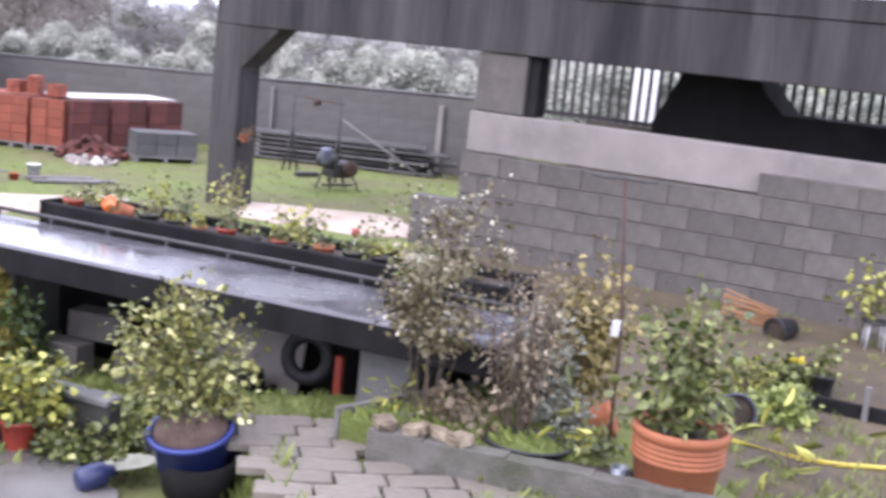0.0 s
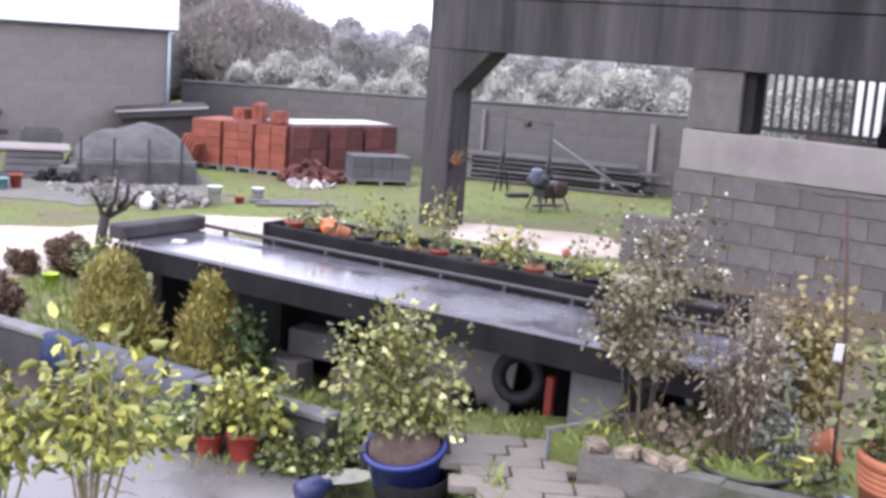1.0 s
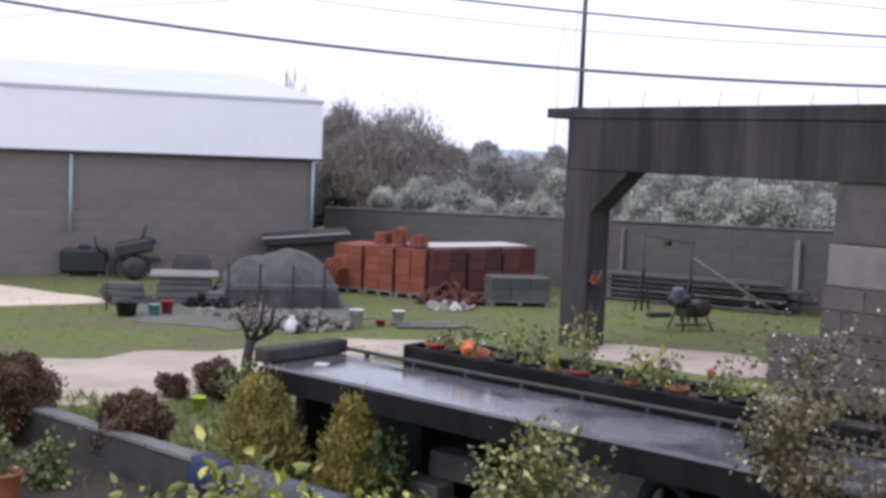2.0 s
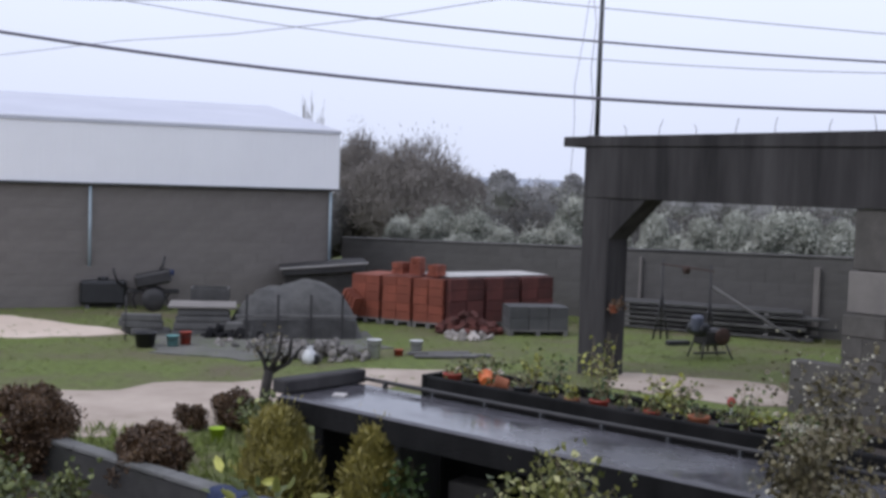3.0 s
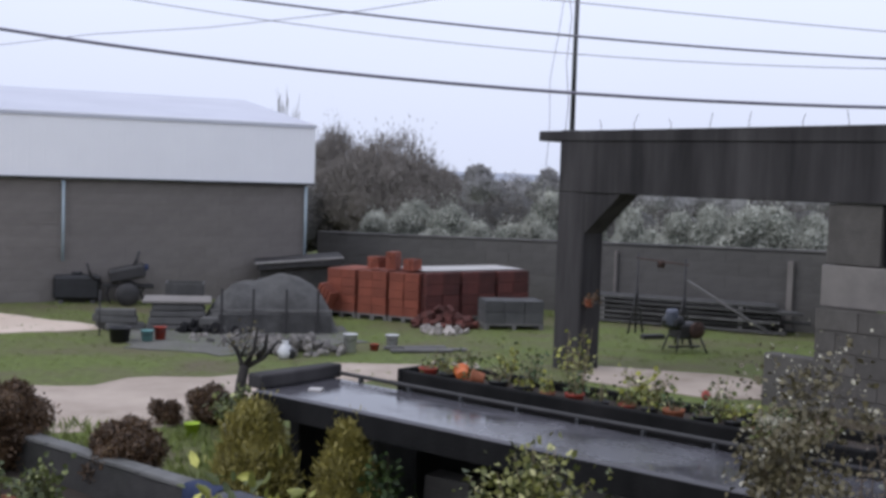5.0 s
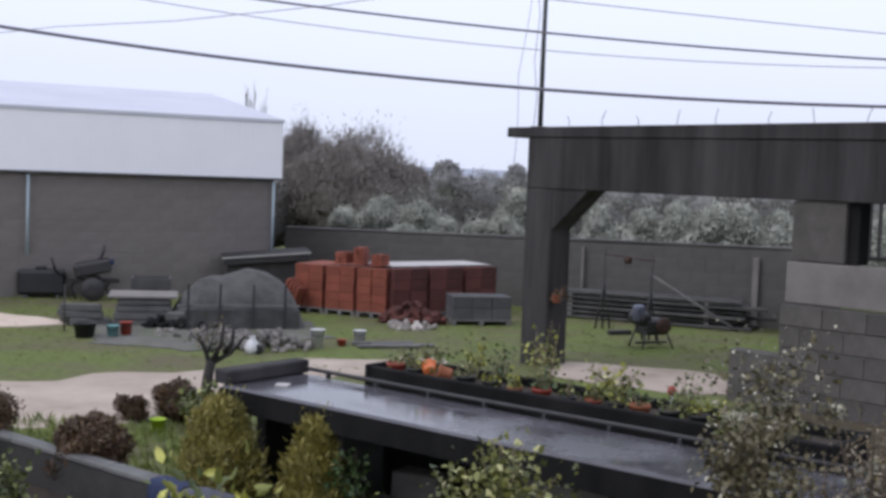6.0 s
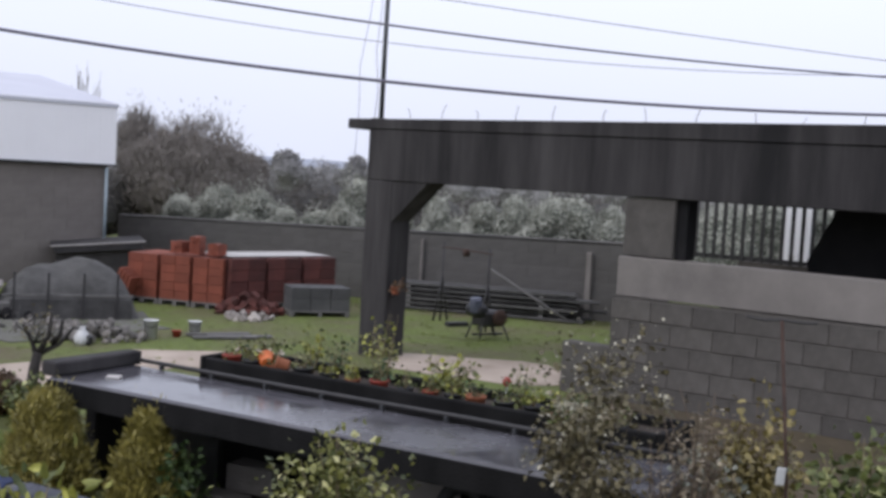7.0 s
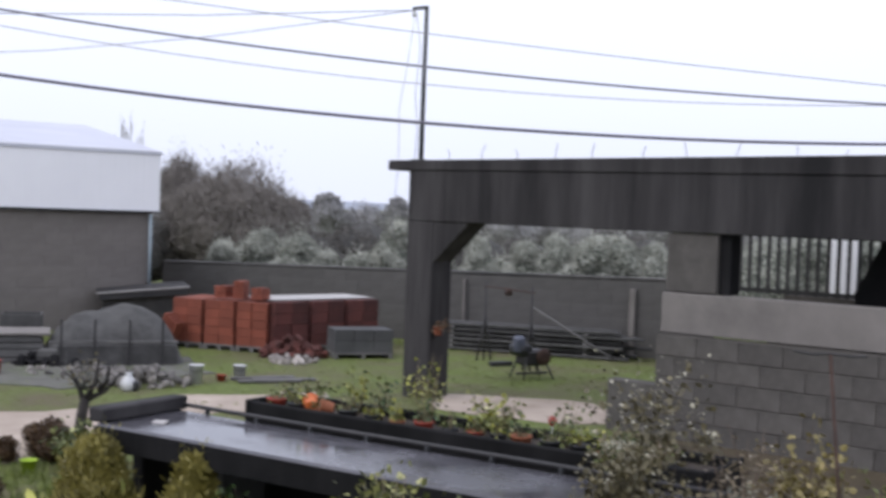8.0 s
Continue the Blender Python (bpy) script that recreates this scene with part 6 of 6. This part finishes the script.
pg = thing("fallen_pot", pose(*(4.58, 7.00, 0.10), 80, 0, -30), "slate-blue plastic pot lying on the soil", "pot")
pot_body(pg, 0.14, 0.26, mat("slate_plastic", (0.05, 0.06, 0.10), (0.09, 0.10, 0.15), 4, 0.5, 0.05), 0)
sb_ = (5.70, 7.56, 0.00)
potted(sb_[0], sb_[1], 0.09, 0.19, M_BLACK, 0.42, 0.12, 160, 0.045, L_GREEN, 331, "small seedling in a black nursery pot", stems=7)
yf = (5.53, 7.77, 0.00)
t = bush(yf[0], yf[1], 0.24, 0.22, 420, 0.06, L_GREEN, 332, "low green plant with a yellow flower", "dome", 14)
part("flower", leaf_mesh("flower", [(-.02 + .02 * math.cos(k), .02 * math.sin(k) - 0.1, 0.26, math.cos(k), math.sin(k), .4) for k in range(14)], 0.05, mat("yellow_petal", (0.6, 0.5, 0.03), (0.75, 0.65, 0.06), 5, 0.6, 0.0), random.Random(2), 0.4, 0), bpy.data.materials["yellow_petal"], t, "bright yellow flower")
yg = (5.20, 7.77, 0.00)
bush(yg[0], yg[1], 0.24, 0.24, 220, 0.06, L_YELLOW, 333, "low yellow-green strappy plant on the soil", "dome", 14, slim=0.2)
gg = (4.97, 7.04, 0.00)
bush(gg[0], gg[1], 0.22, 0.26, 700, 0.05, L_BLADE, 334, "low bright green plant on the soil", "dome", 18)
yl = (4.43, 6.04, 0.00)
bush(yl[0], yl[1], 0.26, 0.30, 16, 0.24, L_YELLOW, 335, "large yellowing strap leaves on the soil", "dome", 9, slim=0.10, droop=0.8)
sp = (7.24, 9.13, 0.00)
bush(sp[0], sp[1], 0.85, 0.30, 140, 0.07, L_YELLOW, 336, "young sapling with yellow-green leaves by the wall", "fan", 12, base=0.2)
cg = thing("wire_stand", pose(sp[0], sp[1] - 0.15, 0, 0, 0, 20), "white and black wire plant stand by the wall", "stand")
for k in range(4):
    w = k * math.pi / 2
    tube("leg", [(0.12 * math.cos(w), 0.12 * math.sin(w), 0), (0.1 * math.cos(w), 0.1 * math.sin(w), 0.28)], 0.008, 0.008, M_WHITE, cg, 5)
part("ring", lathe([(0.10, 0.26), (0.13, 0.265), (0.13, 0.285), (0.10, 0.285)], 18), M_BLACK, cg)
eb = (5.61, 7.10, 0.00)
ed = thing("edging_board", pose(eb[0], eb[1], 0, 0, 0, -42), "dark wet board edging the soil bed", "edging")
part("board", box(-0.5, 1.6, -0.03, 0.03, 0, 0.12, 0.006, None, 0.004), M_BLACK_AND_SHADE, ed)
part("peg", box(0.1, 0.14, -0.075, -0.035, 0, 0.28, 0.004), M_WOODGREY, ed)
hs = (4.82, 6.12, 0.00)
tagged(tube("garden_hose", [(hs[0] - 0.5, hs[1] + 0.45, 0.03), (hs[0] - 0.2, hs[1] + 0.12, 0.03), (hs[0], hs[1], 0.03), (hs[0] + 0.4, hs[1] - 0.1, 0.03), (hs[0] + 1.0, hs[1] - 0.5, 0.03)], 0.018, 0.018, mat("yellow_hose", (0.45, 0.36, 0.04), (0.55, 0.45, 0.07), 5, 0.5, 0.05), None, 8), "yellow garden hose lying on the soil", "hose")

rp_ = thing("pot", pose(4.27, 10.95, 0.0), "red plastic pot standing by the block wall", "pot")
pot_body(rp_, 0.11, 0.2, M_REDPOT, 0)

# ---- under the bench ----
def on_bench(s, d, z, rx=0, ry=0, rz=0):
    return BM @ pose(s, d, z, rx, ry, rz)


for k, (s, d, z, w, h) in enumerate([(1.15, 0.25, 0.0, 0.38, 0.22), (1.30, 0.42, 0.22, 0.38, 0.19), (1.75, 0.35, 0.0, 0.4, 0.22)]):
    b = tagged(part("loose_block", box(0, w, 0, 0.19, 0, h, 0.008, None, 0.004), M_BLOCK), "loose grey concrete block under the bench", "block", "loose blocks")
    b.matrix_basis = on_bench(s, d, z, 0, 0, 6 * k)
ty = thing("tyre", on_bench(3.12, 0.52, 0.42, 80, 0, 10), "worn black tyre leaning under the bench", "tyre")
bm = bmesh.new()
R_, r_ = 0.135, 0.045
rings = []
for i in range(32):
    a = 2 * math.pi * i / 32
    rings.append([bm.verts.new(((R_ + r_ * math.cos(b)) * math.cos(a), (R_ + r_ * math.cos(b)) * math.sin(a), r_ * 1.1 * math.sin(b))) for b in [2 * math.pi * k / 12 for k in range(12)]])
for i in range(32):
    for k in range(12):
        f = bm.faces.new((rings[i][k], rings[(i + 1) % 32][k], rings[(i + 1) % 32][(k + 1) % 12], rings[i][(k + 1) % 12]))
        f.smooth = True
part("tread", bm, M_RUBBER, ty)
rp = thing("red_post", on_bench(3.36, 0.42, 0), "short red plastic post under the bench", "post")
part("post", box(0, 0.05, 0, 0.05, 0, 0.50, 0.006), M_REDPOT, rp)
ws = thing("white_panel", on_bench(2.2, 0.60, 0.0, -12, 0, 0), "white sheet panel leaning under the bench", "panel")
part("panel", box(0, 0.8, 0, 0.02, 0.02, 0.62, 0.004), M_RENDER, ws)
bgs = thing("sack", on_bench(2.55, 0.05, 0.0), "crumpled pale sack under the bench", "sack")
bm = lathe([(0.10, 0), (0.15, 0.05), (0.12, 0.12), (0.05, 0.17), (0.0, 0.18)], 12)
for v in bm.verts:
    v.co = Vector((v.co.x * 1.2, v.co.y * 0.8, v.co.z)) + Vector((random.uniform(-.02, .02), random.uniform(-.02, .02), random.uniform(-.01, .01)))
part("sack", bm, M_SLAT, bgs)
bk3 = bucket(0, 0, 0.12, 0.25, M_BLACK, "black bucket under the bench", handle=False)
bk3.matrix_basis = on_bench(2.75, 0.1, 0)

hp_ = BM @ Vector((2.72, 0.36, 0))
rubble(hp_.x, hp_.y, 0.38, 0.2, 0.34, 44, 0.09, M_DARKIN, "heap of dark scrap under the bench", 14)

# ---- trough plants ----
trng = random.Random(17)
spec = []
s = 0.75
kinds = [("red", 0), ("black", 1), ("terra", 2), ("black", 0), ("black", 1), ("terra", 1), ("red", 2), ("black", 0)]
i = 0
while s < 3.95:
    pm, lk = kinds[i % len(kinds)]
    spec.append((s, pm, lk, i))
    s += trng.uniform(0.17, 0.25)
    i += 1
PM_ = {"red": M_REDPOT, "black": M_BLACK, "terra": M_TERRA}
for s, pm, lk, i in spec:
    d = 1.06 + trng.uniform(-0.01, 0.06)
    lm = (L_GREEN, L_YELLOW, L_DEEP)[lk]
    colour = {"red": "red plastic", "black": "black plastic", "terra": "terracotta"}[pm]
    r = trng.uniform(0.055, 0.075)
    t = potted(0, 0, r, r * 1.7, PM_[pm], r * 1.7 + trng.uniform(0.04, 0.15), r * trng.uniform(1.0, 1.5), trng.randrange(35, 80), 0.03, lm, 400 + i, "small bedding plant in a " + colour + " pot in the trough", stems=8, group="trough pots", low=0.0, stem_r=0.004)
    t.matrix_basis = on_bench(s, d, 0.90)
for k, (s, d, h, lm, lf) in enumerate([(1.35, 1.3, 0.34, L_YELLOW, 0.04), (1.95, 1.32, 0.55, L_YELLOW, 0.04), (2.05, 1.2, 0.40, L_OLIVE, 0.04), (2.45, 1.3, 0.30, L_YELLOW, 0.05), (2.65, 1.25, 0.28, L_OLIVE, 0.05), (0.95, 1.3, 0.26, L_GREEN, 0.04), (3.1, 1.28, 0.32, L_GREEN, 0.04), (1.6, 1.25, 0.32, L_DEEP, 0.04), (3.5, 1.3, 0.22, L_GREEN, 0.04), (0.7, 1.3, 0.2, L_GREEN, 0.04)]):
    t = bush(0, 0, h, 0.08 + 0.04 * (k % 2), 90, lf * 0.85, lm, 450 + k, "slender young plant growing in the trough", "fan", 9, M_STEM, "trough plants", stem_r=0.004, base=0.06)
    t.matrix_basis = on_bench(s, d, 0.935)
og = thing("fallen_pot", on_bench(1.12, 1.04, 1.005, -78, 0, 42), "orange plastic pot lying in the trough", "pot")
pot_body(og, 0.062, 0.125, M_ORANGE, 0)
og2 = thing("fallen_pot", on_bench(1.28, 1.10, 1.0, 80, 0, -60), "small terracotta pot lying in the trough", "pot")
pot_body(og2, 0.06, 0.1, M_TERRA, 0)
fl = thing("ornament", on_bench(2.98, 1.3, 0.935), "red and white garden ornament on a stick", "ornament")
tube("stick", [(0, 0, 0), (0, 0, 0.16)], 0.006, 0.006, M_WHITE, fl, 6)
part("bloom", lathe([(0, 0.13), (0.02, 0.14), (0.032, 0.17), (0.015, 0.20), (0, 0.205)], 12), M_REDPOT, fl)
for k, (s, l) in enumerate([(3.55, 0.34), (3.7, 0.3), (3.62, 0.26), (3.8, 0.3)]):
    wp = thing("drift_wood", on_bench(s, 1.06 + 0.04 * k, 0.985 + 0.02 * k, 0, 6, 20 - 12 * k), "pale split wood piece lying in the trough", "wood", "split wood")
    part("piece", box(-l / 2, l / 2, -0.03, 0.03, -0.02, 0.025, 0.008, None, 0.008), M_STONE, wp)

# cream primrose clump at the trough's end and a pale scrap on the bench
pc = bush(0, 0, 0.16, 0.13, 160, 0.045, L_GREEN, 470, "low clump of cream flowers behind the bench rail", "dome", 12, M_STEM, base=0.02, cat="flowers")
pc.matrix_basis = on_bench(3.62, 0.93, 0.93)
fl_ = part("blossom", leaf_mesh("blossom", [(0.11 * math.cos(2.4 * k) * math.sqrt(k / 60), 0.11 * math.sin(2.4 * k) * math.sqrt(k / 60), 0.12 + 0.02 * (k % 3), 0, 0, 1) for k in range(60)], 0.03, L_PETAL, random.Random(5), 0.5, 0.0), L_PETAL, pc, "cream petals")
fl_["kind"] = "stuff"
sp_ = thing("paper_scrap", on_bench(0.32, 0.30, 0.881, 0, 0, 25), "small pale scrap lying on the wet bench", "scrap")
part("scrap", box(-0.05, 0.05, -0.03, 0.03, 0, 0.012, 0.004, None, 0.006), M_SLAT, sp_)

# pot hung on the column
hp = thing("hanging_pot", PM @ pose(-3.275, 0.12, 0.86, 0, 0, 0), "orange pot hung on the column by a dark bracket", "hanging pot")
part("bracket", box(-0.035, 0.0, -0.02, 0.02, -0.05, 0.14, 0.004), M_IRON, hp)
pot_body(hp, 0.065, 0.10, mat("brown_clay", (0.22, 0.06, 0.03), (0.32, 0.10, 0.05), 6, 0.8, 0.1), 0, m=pose(0.065, -0.06, 0.0))
cl_ = part("leaf_mass", leaf_mesh("leaf_mass", [(0.10 + trng.gauss(0, .05), -0.04 + trng.gauss(0, .05), 0.08 + trng.gauss(0, .04), 0, 0, 1) for _ in range(60)], 0.05, L_RUST, random.Random(4)), L_RUST, hp)
cl_["kind"] = "stuff"


# ---- grass tufts (uncountable) ----
def tufts(name, areas, per, h, seed, label):
    rng = random.Random(seed)
    v, f = [], []
    for x0, x1, y0, y1, dens, hh in areas:
        for _ in range(int((x1 - x0) * (y1 - y0) * dens)):
            cx, cy = rng.uniform(x0, x1), rng.uniform(y0, y1)
            for _ in range(per):
                a = rng.uniform(0, 6.28)
                l = hh * rng.uniform(0.5, 1.25)
                lean = rng.uniform(0.1, 0.7) * l
                bx_, by_ = cx + rng.gauss(0, 0.03), cy + rng.gauss(0, 0.03)
                w = 0.004 + 0.02 * hh
                b = len(v)
                g0 = rise(bx_, by_) - 0.01
                px_, py_ = -math.sin(a) * w, math.cos(a) * w
                v += [(bx_ - px_, by_ - py_, g0), (bx_ + px_, by_ + py_, g0), (bx_ + lean * .45 * math.cos(a) + px_ * .7, by_ + lean * .45 * math.sin(a) + py_ * .7, g0 + l * 0.65), (bx_ + lean * math.cos(a), by_ + lean * math.sin(a), g0 + l)]
                f += [(b, b + 1, b + 2), (b, b + 2, b + 3)]
    ob = part(name, mesh_of(name, v, f, L_BLADE), L_BLADE)
    return tagged(ob, label, "grass", kind="stuff")


tufts("grass", [(0.84, 1.10, 4.9, 5.75, 190, 0.12), (0.45, 0.62, 5.2, 5.6, 90, 0.08), (0.2, 0.75, 6.3, 7.2, 90, 0.10), (0.8, 1.6, 6.22, 7.2, 120, 0.05), (1.15, 2.9, 4.2, 4.80, 130, 0.10), (1.95, 2.7, 4.8, 5.12, 150, 0.09), (-1.0, 1.0, 7.0, 8.2, 60, 0.10), (-2.8, -1.5, 7.6, 8.4, 14, 0.09), (-1.4, -0.5, 6.95, 7.4, 40, 0.11), (-0.4, 0.3, 6.35, 6.7, 60, 0.10),
                (-3.5, -1.5, 9.2, 11.3, 60, 0.10), (-1.2, 1.5, 8.8, 12.5, 30, 0.09), (3.2, 5.5, 5.0, 6.6, 26, 0.10), (3.9, 6.0, 5.6, 8.0, 16, 0.09), (5.0, 8.0, 7.0, 9.6, 8, 0.08)], 9, 0.1, 21, "long wet green grass in tufts")
tufts("meadow_grass", [(-7, 2.2, 14.2, 19.5, 9, 0.05), (-9, -2, 19.5, 23, 9, 0.06), (2.3, 7, 16, 20.5, 12, 0.05), (2.2, 5.2, 20.5, 22.0, 12, 0.07), (5.5, 9.0, 9.0, 12.0, 5, 0.08)], 7, 0.1, 22, "short rough meadow grass")

# ---- paving stones and wall blocks ----
prng = random.Random(91)
def paver_mesh():
    bm = box(-0.5, 0.5, -0.5, 0.5, 0, 1, 0.06)
    me = bpy.data.meshes.new("paver")
    bm.to_mesh(me)
    bm.free()
    me.materials.append(M_PAVER)
    return me


stone_me = paver_mesh()
for r in range(10):
    y = 7.0 - r * 0.185
    left = 1.06 + 0.002 * r * r
    right = 1.70 if y > 6.36 else min(2.75, 1.72 + (6.36 - y) * 2.4)
    x = left + (0.0 if r % 2 else -0.11)
    while x < right:
        w = prng.uniform(0.22, 0.40)
        ob = part("paver", stone_me, M_PAVER, path)
        ob.matrix_basis = pose(x + w / 2, y - 0.16 * (x - 1.1), -0.01, prng.uniform(-1.5, 1.5), prng.uniform(-1.5, 1.5), -9 + prng.uniform(-5, 5)) @ Matrix.Diagonal((w - 0.014, 0.174, 0.052 + prng.uniform(-.006, .006), 1))
        x += w

bl_bm = box(0, 0.486, -0.1, -0.02, 0, 0.228, 0.006)
bl_me = bpy.data.meshes.new("block")
bl_bm.to_mesh(bl_me)
bl_bm.free()
bl_me.materials.append(M_BLOCK)
for r in range(6):
    z = r * 0.2395 - 0.01
    x = 0.0 if r % 2 == 0 else -0.245
    if r == 5:
        x = 3.41
    while x < 8.9:
        x0 = max(x, 0.004)
        wide = x + 0.486 - x0
        ob = part("block", bl_me, M_BLOCK, blockwall)
        ob.matrix_basis = pose(x0, prng.uniform(-0.004, 0.004), z) @ Matrix.Diagonal((wide / 0.486, 1, 1, 1))
        x += 0.497
